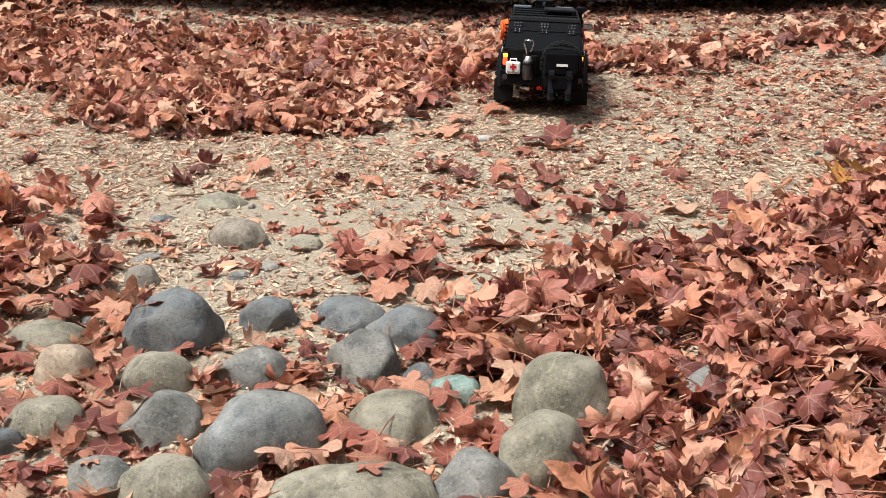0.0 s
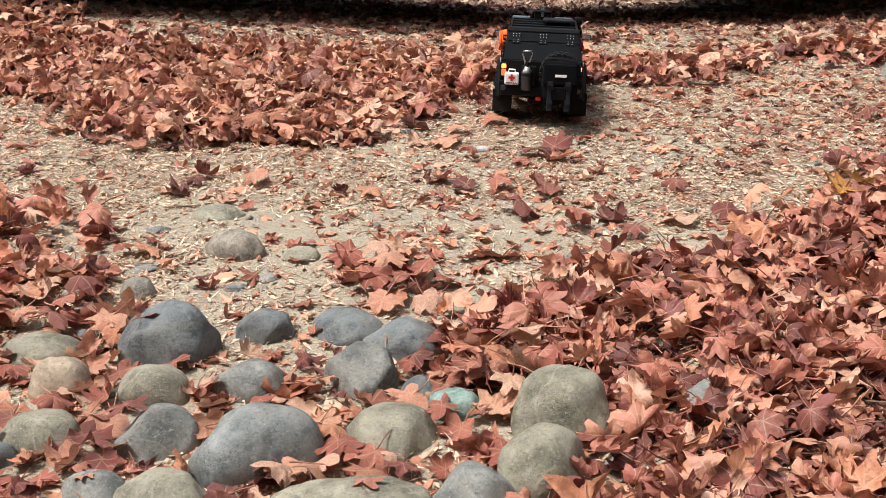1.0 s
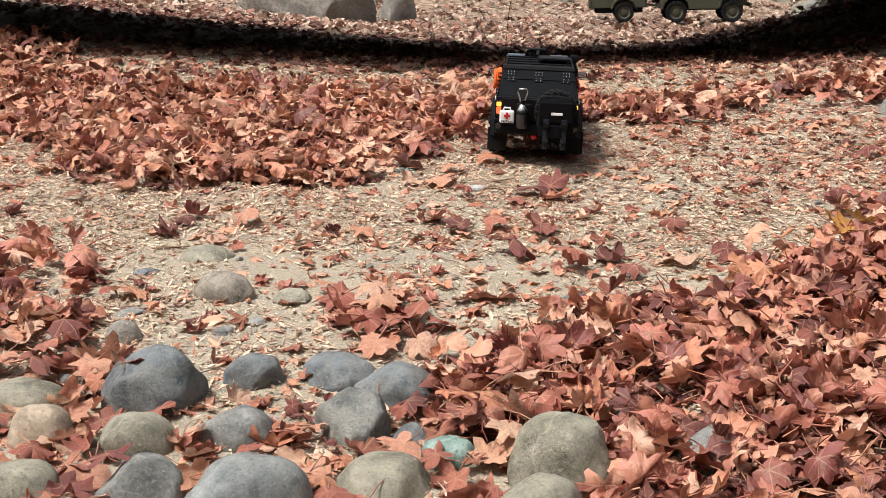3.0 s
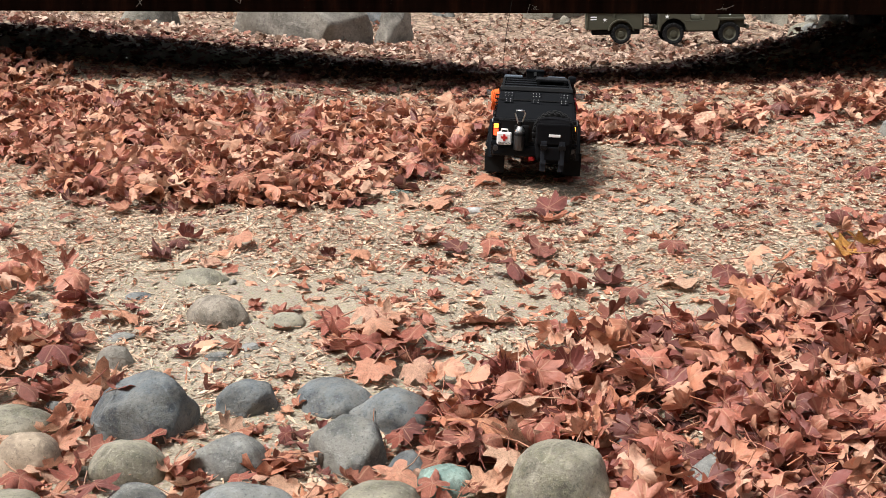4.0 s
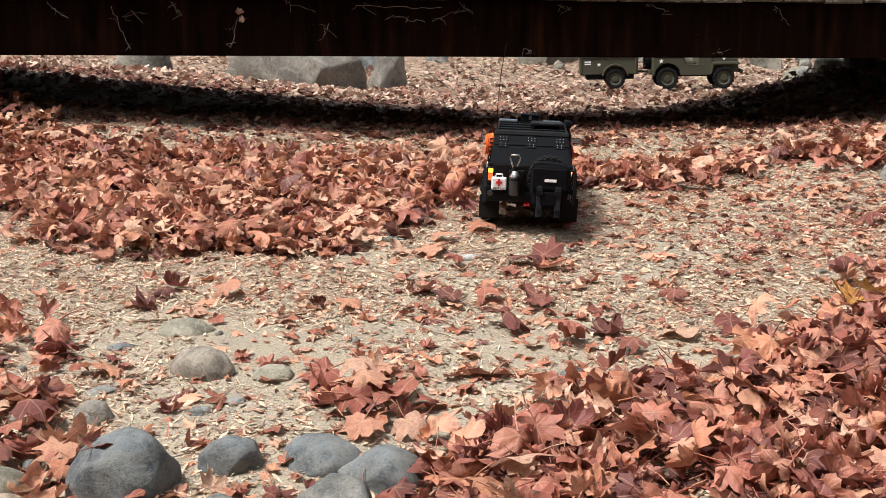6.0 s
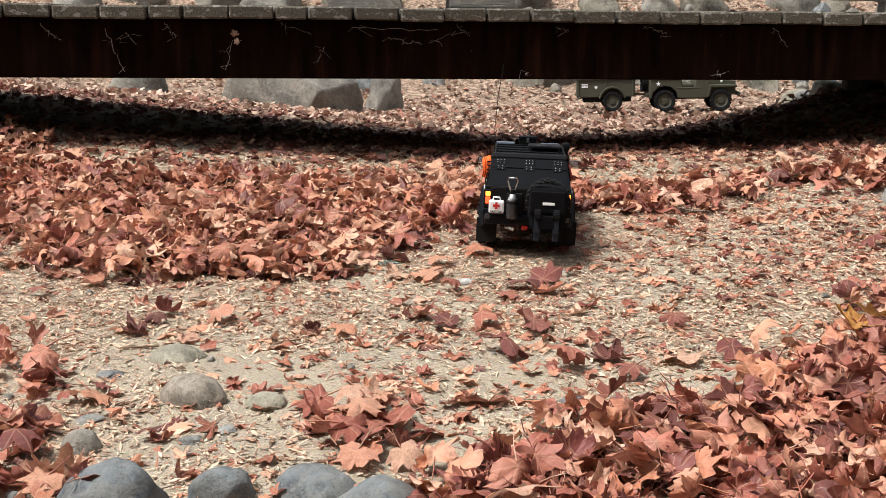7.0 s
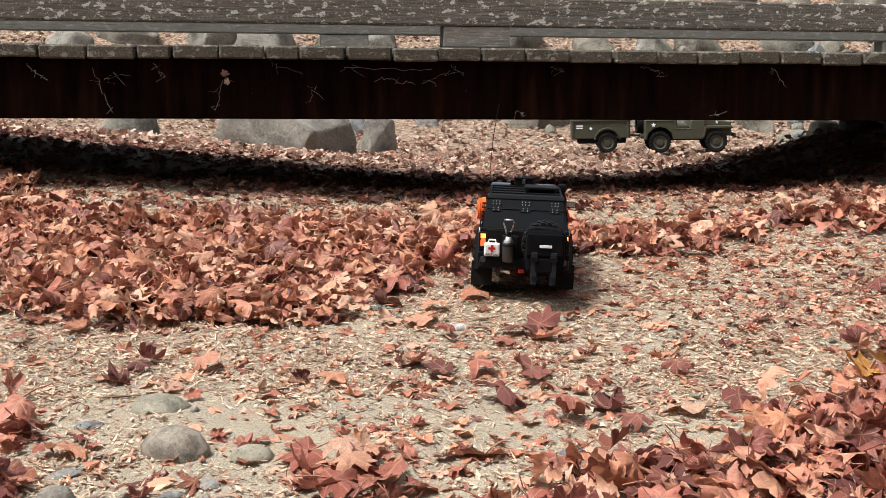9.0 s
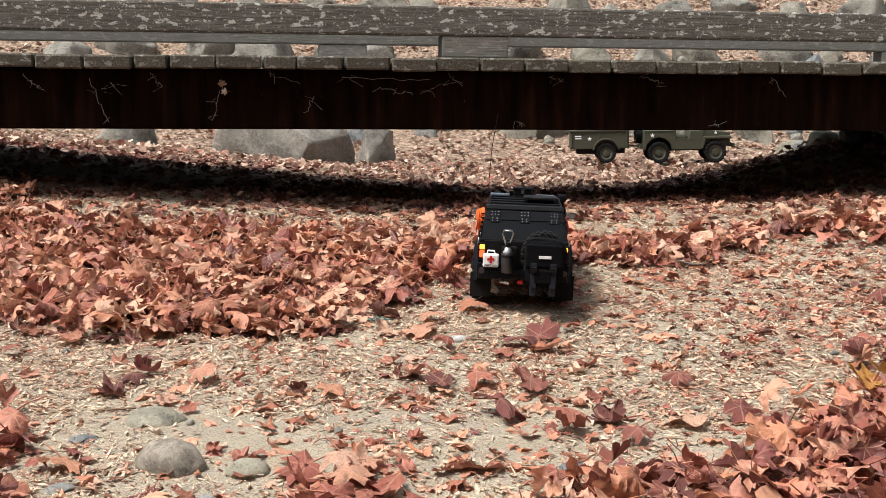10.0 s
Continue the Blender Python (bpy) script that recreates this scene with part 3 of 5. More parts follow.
def spots_in(poly, count, r, size=(0.06, 0.12), heap=0.05, tilt=0.5, edge=0.08):
    (x0, x1), (y0, y1) = [(min(c), max(c)) for c in zip(*poly)]
    out = []
    while len(out) < count:
        x, y = r.uniform(x0, x1, 400), r.uniform(y0, y1, 400)
        ok = inside(poly, x + r.normal(0, edge * 0.5, 400), y + r.normal(0, edge * 0.5, 400))
        for px, py in zip(x[ok], y[ok]):
            lump = 0.5 + 0.5 * math.sin(7 * px + 2.1) * math.sin(6 * py + 0.7)
            z = float(ground_z(px, py)) + 0.004 + heap * r.uniform(0, 1) * (0.4 + 0.6 * lump)
            out.append((px, py, z, r.uniform(*size), float(np.clip(r.normal(0, tilt), -0.75, 0.75)), float(np.clip(r.normal(0, tilt), -0.75, 0.75)), r.uniform(0, 6.28)))
    return out[:count]


def litter_things():
    r = np.random.RandomState(5)
    # The dark layers below both drifts put the gaps' shade into leaf colour.
    scatter("leaf_mould_bridge", spots_in(BAND, 900, r, (0.04, 0.08), 0.006, 0.15, 0.16), SIMPLE, LEAF_DARK, "dark leaf layer shading the gaps of the drift before the bridge")
    scatter("leaf_carpet_pale", spots_in(BAND, 2300, r, (0.04, 0.092), 0.04, 0.38, 0.12), MEDIUM, LEAF_PALE, "paler dry leaves in the drift before the bridge")
    scatter("leaf_carpet_bridge", spots_in(BAND, 2200, r, (0.04, 0.096), 0.035, 0.38, 0.12), MEDIUM, LEAF, "deep drift of orange-brown dry leaves before the bridge")
    scatter("leaf_mould_edge", spots_in(PILE, 500, r, (0.05, 0.10), 0.010, 0.15, 0.05), SIMPLE, LEAF_DARK, "dark leaf layer shading the gaps of the drift beside the path")
    scatter("leaf_mould_drift", spots_in(PILE, 380, r, (0.04, 0.085), 0.045, 0.4, 0.06), SIMPLE, LEAF_DARK, "dark maroon leaves within the drift beside the path")
    scatter("leaf_carpet_edge", spots_in(PILE, 3100, r, (0.04, 0.09), 0.05, 0.42, 0.08), LEAVES, LEAF, "deep drift of red-brown dry leaves beside the path")
    scatter("leaf_carpet_patch", spots_in(PATCH, 210, r, (0.05, 0.10), 0.028, 0.3, 0.06), LEAVES, LEAF, "patch of dry leaves beside the path")
    bits = []
    while len(bits) < 4600:
        y = r.uniform(1.05, 4.6)
        x = r.uniform(-0.47, 0.47) * (y + 0.15)
        near_stones = y < 1.65 and x < 0.25
        if r.uniform(-1.3, 1.0) < math.sin(4.1 * x + 1.5) * math.sin(3.7 * y) + 0.5 * math.sin(13 * x) * math.sin(11 * y) + (0.9 if near_stones else 0) + 0.5 * (x > 0.3) + 1.2 * (y > 3.55):
            bits.append((x, y, float(ground_z(x, y)) + 0.003, 0.014 + 0.042 * r.uniform(0, 1) ** 1.7, r.normal(0, 0.16), r.normal(0, 0.16), r.uniform(0, 6.28)))
    cut = len(bits) // 2
    scatter("leaf_scraps_red", bits[:cut], SIMPLE, LEAF, "torn red-brown scraps of dry leaf on the path")
    scatter("leaf_scraps_pale", bits[cut:], SIMPLE, LEAF_PALE, "torn pale scraps of dry leaf on the path")
    verge = [(0.45, 2.35), (1.6, 2.9), (1.75, 3.7), (0.75, 3.35)]
    scatter("leaf_scraps_verge", spots_in(verge, 560, r, (0.010, 0.038), 0.003, 0.2, 0.1), SIMPLE, LEAF, "red-brown scraps of dry leaf on the verge of the path")
    scatter("leaf_mould_verge", spots_in(verge, 300, r, (0.010, 0.035), 0.003, 0.2, 0.1), SIMPLE, LEAF_DARK, "dark rotten scraps of leaf on the verge of the path")
    strip = [(-2.4, 4.6), (2.3, 4.8), (2.2, 4.0), (0.9, 3.75), (-0.6, 3.58), (-2.4, 3.85)]
    scatter("leaf_scraps_shade", spots_in(strip, 1700, r, (0.012, 0.05), 0.006, 0.3, 0.05), SIMPLE, LEAF_PALE, "scraps of dry leaf at the edge of the bridge's shade")
    # Litter whose dark tone also paints in the dimness before the bridge.
    scatter("leaf_mould_shade", spots_in(strip, 1900, r, (0.015, 0.06), 0.006, 0.25, 0.05), SIMPLE, LEAF_DARK, "dark leaf litter, also deepening the shade before the bridge")
    wide = []
    while len(wide) < 2600:
        x, y = r.uniform(-4.5, 4.5), r.uniform(-2.5, 4.2)
        if abs(x) > 0.5 * (y + 0.1) or y < 1.0:
            wide.append((x, y, float(ground_z(x, y)) + 0.004, r.uniform(0.04, 0.10), r.normal(0, 0.25), r.normal(0, 0.25), r.uniform(0, 6.28)))
    scatter("leaf_scatter_wide", wide, TINY, LEAF, "dry leaves strewn over the clearing")
    # far ground behind the bridge
    far = []
    for _ in range(17000):
        y = r.uniform(5.7, 11.6)
        x = r.uniform(-0.48, 0.50) * y
        far.append((x, y, float(ground_z(x, y)) + r.uniform(0, 0.025), r.uniform(0.03, 0.068), r.normal(0, 0.3), r.normal(0, 0.3), r.uniform(0, 6.28)))
    scatter("leaf_carpet_far", far, TINY, LEAF_FAR, "pale dry leaves covering the hollow behind the bridge")
    # Dark leaves spread so that the bridge's deep shade is painted on the ground.
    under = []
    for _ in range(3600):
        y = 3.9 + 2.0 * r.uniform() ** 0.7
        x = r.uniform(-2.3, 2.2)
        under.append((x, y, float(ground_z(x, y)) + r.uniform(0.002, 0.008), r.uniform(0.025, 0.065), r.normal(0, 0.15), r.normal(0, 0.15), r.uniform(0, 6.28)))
    scatter("leaf_mould_under", under, TINY, LEAF_DARK, "dark leaves that deepen the shade under the bridge")


litter_things()


def crumbs():
    """Broken bits of leaf and bark trodden into the path."""
    r = np.random.RandomState(9)
    n = 210000
    y = 1.05 + (4.3 - 1.05) * r.uniform(0, 1, n) ** 0.8
    x = r.uniform(-0.46, 0.46, n) * (y + 0.15) * 1.05
    ln, wd = 0.004 + 0.028 * r.uniform(0, 1, n) ** 2.4, 0.0018 + 0.007 * r.uniform(0, 1, n) ** 2.4
    a, t1, t2 = r.uniform(0, 6.28, n), r.normal(0, 0.25, n), r.normal(0, 0.35, n)
    trodden = 0.55 * (y < 2.15) * (x < 0.2) - 0.7 * (y > 2.25)
    clump = -trodden + np.sin(5.3 * x + 2 * np.sin(3.1 * y)) * np.sin(4.7 * y + 1.7 * np.sin(4.3 * x)) + 0.6 * np.sin(17 * x + 3 * y) * np.sin(15 * y)
    keep = r.uniform(-1.6, 0.7, n) < clump
    x, y, ln, wd, a, t1, t2 = (q[keep] for q in (x, y, ln, wd, a, t1, t2))
    n = len(x)
    z = ground_z(x, y) + 0.0022 + r.uniform(0, 0.003, n)
    c, s = np.cos(a), np.sin(a)
    local = np.array([(-1, 0, 0), (0, -1, 0.15), (1, 0, 0), (0, 1, 0.1)])
    v = np.zeros((n, 4, 3))
    for k, (lx, ly, lz) in enumerate(local):
        px, py = lx * ln * 0.5 + (0.2 * wd if k == 1 else 0), ly * wd * 0.5
        v[:, k, 0], v[:, k, 1] = x + px * c - py * s, y + px * s + py * c
        v[:, k, 2] = z + px * t1 + py * t2 + lz * wd
    i = np.arange(n) * 4
    f = np.concatenate([np.stack([i, i + 1, i + 2], 1), np.stack([i, i + 2, i + 3], 1)])
    uv = np.tile(np.array([(0.3, 0.3), (0.4, 0.3), (0.4, 0.4), (0.3, 0.4)]), (n, 1))
    tagged(new("leaf_crumbs", mesh_np("leaf_crumbs", v.reshape(-1, 3), f, CHIP, uv, False)), "pale broken crumbs of leaf and bark on the soil", "litter", kind="stuff")


crumbs()

# ---- footbridge ----
AX = math.atan2(4.07 - 3.70, 1.427 + 1.218)


def bridge():
    """Deck at eye height, nearer at its western end, falling slightly to the east."""
    slope = math.atan2(0.600 - 0.631, 2.67)
    m = Matrix.Translation((0.043, 3.87, 0.612)) @ Matrix.Rotation(AX, 4, "Z") @ Matrix.Rotation(-slope, 4, "Y")
    b = thing("footbridge", m, "low weathered timber footbridge on dark beams over the hollow", "bridge")
    r = random.Random(3)
    deck = 1.80
    x = -3.4
    while x < 3.6:
        w = 0.137 if r.random() < 0.9 else 0.10
        me = part("plank", box((w - 0.006, deck, 0.040), (0, 0, 0), 0.005, seg=1), PLANK, b)
        me.location = (x + w / 2, deck / 2 - 0.012 + r.uniform(-0.010, 0.010), -0.020 + r.uniform(-0.004, 0.003))
        me.rotation_euler = (0, r.uniform(-0.008, 0.008), r.uniform(-0.004, 0.004))
        x += w
    for y0 in (0.05, 0.90, 1.74):
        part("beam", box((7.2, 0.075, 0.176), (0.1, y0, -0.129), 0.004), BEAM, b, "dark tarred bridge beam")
    for y0, zb in ((0.075, 0.065), (1.70, 0.065)):
        part("kerb_rail", box((7.2, 0.09, 0.088), (0.1, y0, zb + 0.044), 0.006), RAIL if y0 < 1 else TIMBER, b, "grey kerb rail spotted with lichen" if y0 < 1 else "pale grey kerb rail")
    for x0, y0 in ((0.105, 0.075), (-0.185, 1.70), (-2.3, 0.075), (2.5, 0.075), (2.4, 1.70), (-2.4, 1.70)):
        part("spacer_block", box((0.205, 0.085, 0.064), (x0, y0, 0.032), 0.004), TIMBER, b)
    return b


footbridge = bridge()
WEB = plain("dusty_cobweb", (0.22, 0.20, 0.18), 0.9, 0, 0.2, 90)


def cobwebs():
    """Dusty strands and a caught leaf on the face of the near beam."""
    m = footbridge.matrix_world
    r = random.Random(8)
    for x0, z0, dx, dz, n in ((-1.03, -0.075, 0.05, -0.125, 5), (-1.0, -0.10, 0.07, 0.012, 2), (-0.66, -0.10, -0.02, -0.09, 3), (-0.19, -0.092, 0.10, -0.020, 4), (-0.07, -0.112, 0.09, 0.040, 4), (-0.30, -0.065, 0.26, -0.004, 3), (0.24, -0.19, 0.012, -0.018, 2), (0.86, -0.195, 0.02, -0.01, 2), (-0.40, -0.15, 0.01, 0.03, 2), (0.02, -0.05, 0.04, -0.03, 3), (0.33, -0.055, 0.05, -0.012, 3), (-1.22, -0.06, 0.06, -0.05, 4), (-0.86, -0.05, 0.03, -0.045, 3), (0.62, -0.052, 0.07, -0.02, 4), (1.05, -0.05, 0.05, -0.06, 4), (-0.52, -0.052, 0.09, -0.03, 4)):
        n *= 3
        pts = [m @ Vector((x0 + dx * k / n + r.uniform(-0.005, 0.005), 0.0085, z0 + dz * k / n + r.uniform(-0.005, 0.005))) for k in range(n + 1)]
        web = tube(pts, r.uniform(0.0003, 0.0007), seg=5)
        for _ in range(3):
            a = r.choice(pts)
            tube([a, a + Vector((r.uniform(-0.015, 0.015), 0, r.uniform(-0.012, 0.010))), a + Vector((r.uniform(-0.03, 0.03), 0, r.uniform(-0.03, 0.016)))], r.uniform(0.0002, 0.0005), web, 5)
        tagged(part("cobweb", web, WEB), "dusty cobweb strand on the dark bridge beam", "cobweb", "cobwebs")
    v, f, u = LEAVES[2]
    for x, z, s, a in ((-0.655, -0.085, 0.034, 0.4), (-0.645, -0.106, 0.028, 2.0)):
        o = new("caught_leaf", mesh_np("caught_leaf", v * s, f, LEAF_FAR, u))
        o.matrix_world = m @ pose(x, 0.004, z, 75, 0, 0) @ Matrix.Rotation(a, 4, "Z")
        tagged(o, "small dry leaf caught in a cobweb", "leaf", "caught leaves")


cobwebs()
# ---- boulders, jeep and bank behind the bridge ----
def boulder(x, y, w, h, kind, turn, label, sink=0.36, deep=0.7, seed=1, group="boulders behind the bridge", cut=0.46, lean=0.0):
    return stone(x, y, w, h, kind, turn, label, sink, deep, lean, name="boulder", group=group, category="boulder", seed=seed, scale_z=0.62, cut=cut, hard=0.97)


boulder(-0.86, 7.25, 1.10, 0.80, "pale", -8, "large pale granite boulder on leafy ground", seed=44, lean=22, cut=0.58)
boulder(-1.70, 7.15, 0.56, 0.60, "bank2", 0, "squarish grey boulder on leafy ground", deep=0.8, seed=42)
boulder(-0.36, 7.75, 0.36, 0.44, "pale", 40, "pale granite boulder on leafy ground", deep=0.8, seed=43)
boulder(-0.02, 9.0, 0.30, 0.16, "grey", 40, "low grey boulder on leafy ground", deep=0.8, seed=45)
br = random.Random(21)
for row, (yy, start, n) in enumerate(((8.9, -1.2, 9), (9.5, -1.45, 10), (10.1, -2.9, 14), (10.8, -3.1, 15))):
    for i in range(n):
        bx = start + (i + br.uniform(-0.25, 0.25)) * 0.52
        if bx < (0.5, -0.4, -3.0, -3.2)[row]:
            continue
        w = br.uniform(0.42, 0.72)
        boulder(bx, yy + br.uniform(-0.15, 0.15), w, w * br.uniform(0.5, 0.75), ("bank", "bank2", "bank", "bank2", "bank")[br.randrange(5)], br.uniform(-40, 40),
                "lichen-stained boulder in the stony bank", 0.34, 0.8, 50 + row * 12 + i, "boulders in the bank")
# Bank stones given a dark tone that also deepens the shade there.
for i in range(26):
    w = br.uniform(0.09, 0.17)
    u = br.random()
    stone(1.80 + 0.50 * u, 4.35 + 1.2 * br.random(), w, w * 0.62, "blue", br.uniform(0, 90), "dark bank stone that deepens the shade under the bridge", 0.38, 0.8, seed=120 + i)
for i in range(16):
    w = br.uniform(0.10, 0.20)
    u = i / 15
    stone(1.80 + 0.4 * u + br.uniform(-0.05, 0.05), 6.15 - 0.5 * u + br.uniform(-0.12, 0.12), w, w * 0.6, ("tan", "grey", "grey")[i % 3], br.uniform(0, 90), "rounded stone in the bank at the bridge end", 0.35, 0.8, seed=90 + i)

for i in range(34):
    w = br.uniform(0.12, 0.30)
    yy = br.uniform(8.5, 10.2)
    boulder(br.uniform(-0.3, 0.42) * yy, yy, w, w * 0.7, ("bank", "bank2", "blue")[i % 3], br.uniform(0, 90), "small broken boulder lying in the stony bank", 0.36, 0.8, 200 + i, "boulders in the bank")

GLOSS_BLACK = plain("gloss_black_plastic", (0.0055, 0.0055, 0.006), 0.40, 0, 0.3, 50, 0.0, 0.2)
SATIN_BLACK = plain("satin_black_panel", (0.0045, 0.0055, 0.0075), 0.55, 0, 0.25, 40, 0.0004, 0.12)
RUBBER = plain("black_rubber", (0.010, 0.010, 0.010), 0.85, 0, 0.35, 80, 0.0006, 0.15)
FABRIC = plain("black_cordura", (0.0055, 0.0055, 0.0065), 0.95, 0, 0.35, 200, 0.0012, 0.08)
STRAP = plain("dark_grey_webbing", (0.024, 0.027, 0.034), 0.9, 0, 0.3, 300, 0.0008, 0.1)
ORANGE = plain("orange_red_paint", (0.78, 0.065, 0.022), 0.32, 0, 0.06, 20)
WHITE = plain("white_plastic", (0.80, 0.80, 0.80), 0.45, 0, 0.06, 40)
RED = plain("red_paint", (0.50, 0.018, 0.018), 0.4, 0, 0.12, 40)
CORD = plain("orange_cord", (0.85, 0.13, 0.015), 0.8, 0, 0.2, 300, 0.0006)
STEEL = plain("brushed_steel", (0.62, 0.61, 0.58), 0.28, 1.0, 0.15, 60)
DARK_STEEL = plain("dark_steel", (0.10, 0.10, 0.105), 0.42, 0.9, 0.3, 60)
GREY_CASE = plain("blue_grey_plastic", (0.085, 0.105, 0.13), 0.5, 0, 0.2, 60)
OLIVE = plain("olive_drab_paint", (0.043, 0.041, 0.023), 0.7, 0, 0.2, 25)
OLIVE_DARK = plain("dark_olive_canvas", (0.045, 0.045, 0.028), 0.9, 0, 0.2, 60)


def glass_material(name, color):
    m, nt, b = node_mat(name, 0.08, 0, 0.6)
    b.inputs["Base Color"].default_value = (*color, 1)
    return m


TINTED = glass_material("tinted_window", (0.012, 0.011, 0.012))
MIRROR_FACE = plain("mirror_face", (0.35, 0.38, 0.42), 0.15, 0.9, 0.05, 30)


def lamp_material(name, color, power):
    m, nt, b = node_mat(name, 0.25)
    b.inputs["Base Color"].default_value = (*color, 1)
    b.inputs["Emission Color"].default_value = (*color, 1)
    b.inputs["Emission Strength"].default_value = power
    return m


AMBER = lamp_material("amber_lamp", (0.95, 0.26, 0.03), 2.2)
RED_LAMP = lamp_material("red_lamp", (0.75, 0.07, 0.02), 1.3)


def solar_material():
    m, nt, b = node_mat("solar_cells", 0.35)
    co = object_coords(nt)
    br_ = nd(nt, "ShaderNodeTexBrick", Scale=260.0, Mortar_Size=0.08)
    br_.offset = 0.0
    nt.links.new(co, br_.inputs[0])
    br_.inputs["Color1"].default_value = br_.inputs["Color2"].default_value = (0.022, 0.022, 0.026, 1)
    br_.inputs["Mortar"].default_value = (0.008, 0.008, 0.009, 1)
    nt.links.new(br_.outputs[0], b.inputs["Base Color"])
    return m


SOLAR = solar_material()


def words(name, text, size, m, material, parent, shear=0.0, depth=0.0003):
    """Lettering as a mesh, standing on the x axis of m."""
    cu = bpy.data.curves.new(name, "FONT")
    cu.body, cu.size, cu.extrude, cu.shear, cu.align_x, cu.align_y = text, size, depth, shear, "CENTER", "CENTER"
    tmp = new("tmp", cu)
    me = bpy.data.meshes.new_from_object(tmp.evaluated_get(bpy.context.evaluated_depsgraph_get()))
    bpy.data.objects.remove(tmp)
    me.materials.clear()
    me.materials.append(material)
    ob = new(name, me)
    ob.parent = parent
    ob.matrix_local = m
    return ob


def lathe_x(profile, seg=36, bm=None):
    """A profile of (radius, x) turned round the x axis."""
    own = bmesh.new()
    rings = [[own.verts.new((x, r * math.cos(2 * math.pi * k / seg), r * math.sin(2 * math.pi * k / seg))) for k in range(seg)] for r, x in profile]
    for q, w in zip(rings, rings[1:]):
        for k in range(seg):
            own.faces.new((q[k], q[(k + 1) % seg], w[(k + 1) % seg], w[k]))
    bmesh.ops.recalc_face_normals(own, faces=own.faces[:])
    return joined(bm, own)


def tyre_mesh(r, w, lugs=22):
    bm = lathe_x([(r * 0.60, -w * 0.36), (r * 0.64, -w * 0.44), (r * 0.80, -w * 0.49), (r * 0.91, -w * 0.46), (r * 0.935, -w * 0.38), (r * 0.935, w * 0.38), (r * 0.91, w * 0.46), (r * 0.80, w * 0.49), (r * 0.64, w * 0.44), (r * 0.60, w * 0.36)], 40)
    pitch = 2 * math.pi / lugs
    for k in range(lugs):
        for side in (-1, 1):
            a = k * pitch + (side > 0) * pitch / 2
            turn = Matrix.Rotation(a, 4, "X")
            box((w * 0.27, r * 0.17, r * 0.10), (side * w * 0.34, 0, r * 0.945), r * 0.012, turn @ Matrix.Rotation(side * 0.03, 4, "Y"), bm, 1)
            box((w * 0.24, r * 0.13, r * 0.09), (side * w * 0.115, 0, r * 0.95), r * 0.01, Matrix.Rotation(a + pitch * 0.3, 4, "X"), bm, 1)
            box((w * 0.09, r * 0.15, r * 0.17), (side * w * 0.47, 0, r * 0.865), r * 0.012, turn, bm, 1)
    return bm


def rim_mesh(r, w):
    bm = lathe_x([(r * 0.62, w * 0.40), (r * 0.58, w * 0.43), (r * 0.54, w * 0.40), (r * 0.52, w * 0.18), (r * 0.50, -w * 0.3), (r * 0.62, -w * 0.4)], 32)
    for k in range(6):
        box((w * 0.12, r * 0.15, r * 0.38), (w * 0.22, 0, r * 0.34), r * 0.02, Matrix.Rotation(k * math.pi / 3, 4, "X"), bm, 1)
    cyl(r * 0.20, w * 0.22, (w * 0.24, 0, 0), "X", seg=16, bevel=r * 0.02, bm=bm)
    cyl(r * 0.52, w * 0.04, (w * 0.06, 0, 0), "X", seg=24, bm=bm)
    for k in range(5):
        a = k * 2 * math.pi / 5
        cyl(r * 0.035, w * 0.1, (w * 0.36, r * 0.13 * math.cos(a), r * 0.13 * math.sin(a)), "X", seg=8, bm=bm)
    return bm


def wheel_set(parent, spots, r, w, rim_mat=None):
    """Tyres with rims under them; the rim's face looks outwards."""
    first = None
    for x, y, z, flip in spots:
        m = pose(x, y, z, 0, 0, 180 if flip else 0)
        if first is None:
            t = part("tyre", tyre_mesh(r, w), RUBBER, parent, "black rubber tyre with deep tread blocks")
            t.data.shade_flat()
            first = (t, part("rim", rim_mesh(r, w), rim_mat or GLOSS_BLACK, t))
            t.matrix_local = m
        else:
            t = first[0].copy()
            scene.collection.objects.link(t)
            rim = first[1].copy()
            scene.collection.objects.link(rim)
            rim.parent = t
            t.matrix_local = m


def arch(cy, cz, r, z0, n=9):
    """Points of a wheel arch from rear to front, along the lower edge of a side."""
    a0 = math.asin((z0 - cz) / r)
    return [(cy - r * math.cos(a0 + (math.pi - 2 * a0) * i / (n - 1)), cz + r * math.sin(a0 + (math.pi - 2 * a0) * i / (n - 1))) for i in range(n)]


def taper(bm, z0, z1, amount):
    for v in bm.verts:
        v.co.x *= 1 - amount * min(1, max(0, (v.co.z - z0) / (z1 - z0)))
    return bm


def flare(bm, cy, side):
    pts = [(side * 0.101, y, z) for y, z in arch(cy, 0.052, 0.068, 0.055, 13)]
    own = bmesh.new()
    rows = []
    for (x, y, z) in pts:
        d = Vector((0, y - cy, z - 0.052)).normalized()
        p = Vector((x, y, z))
        rows.append([own.verts.new(q) for q in (p - Vector((side * 0.012, 0, 0)), p + Vector((side * 0.006, 0, 0)), p + Vector((side * 0.006, 0, 0)) + d * 0.005, p - Vector((side * 0.004, 0, 0)) + d * 0.011)])
    for q, w in zip(rows, rows[1:]):
        for k in range(3):
            own.faces.new((q[k], q[k + 1], w[k + 1], w[k]))
    bmesh.ops.recalc_face_normals(own, faces=own.faces[:])
    return joined(bm, own)


def side_quad(points, x, thick, bevel=0.0012):
    return prism([(y, z) for y, z in points], thick, at=x, bevel=bevel)


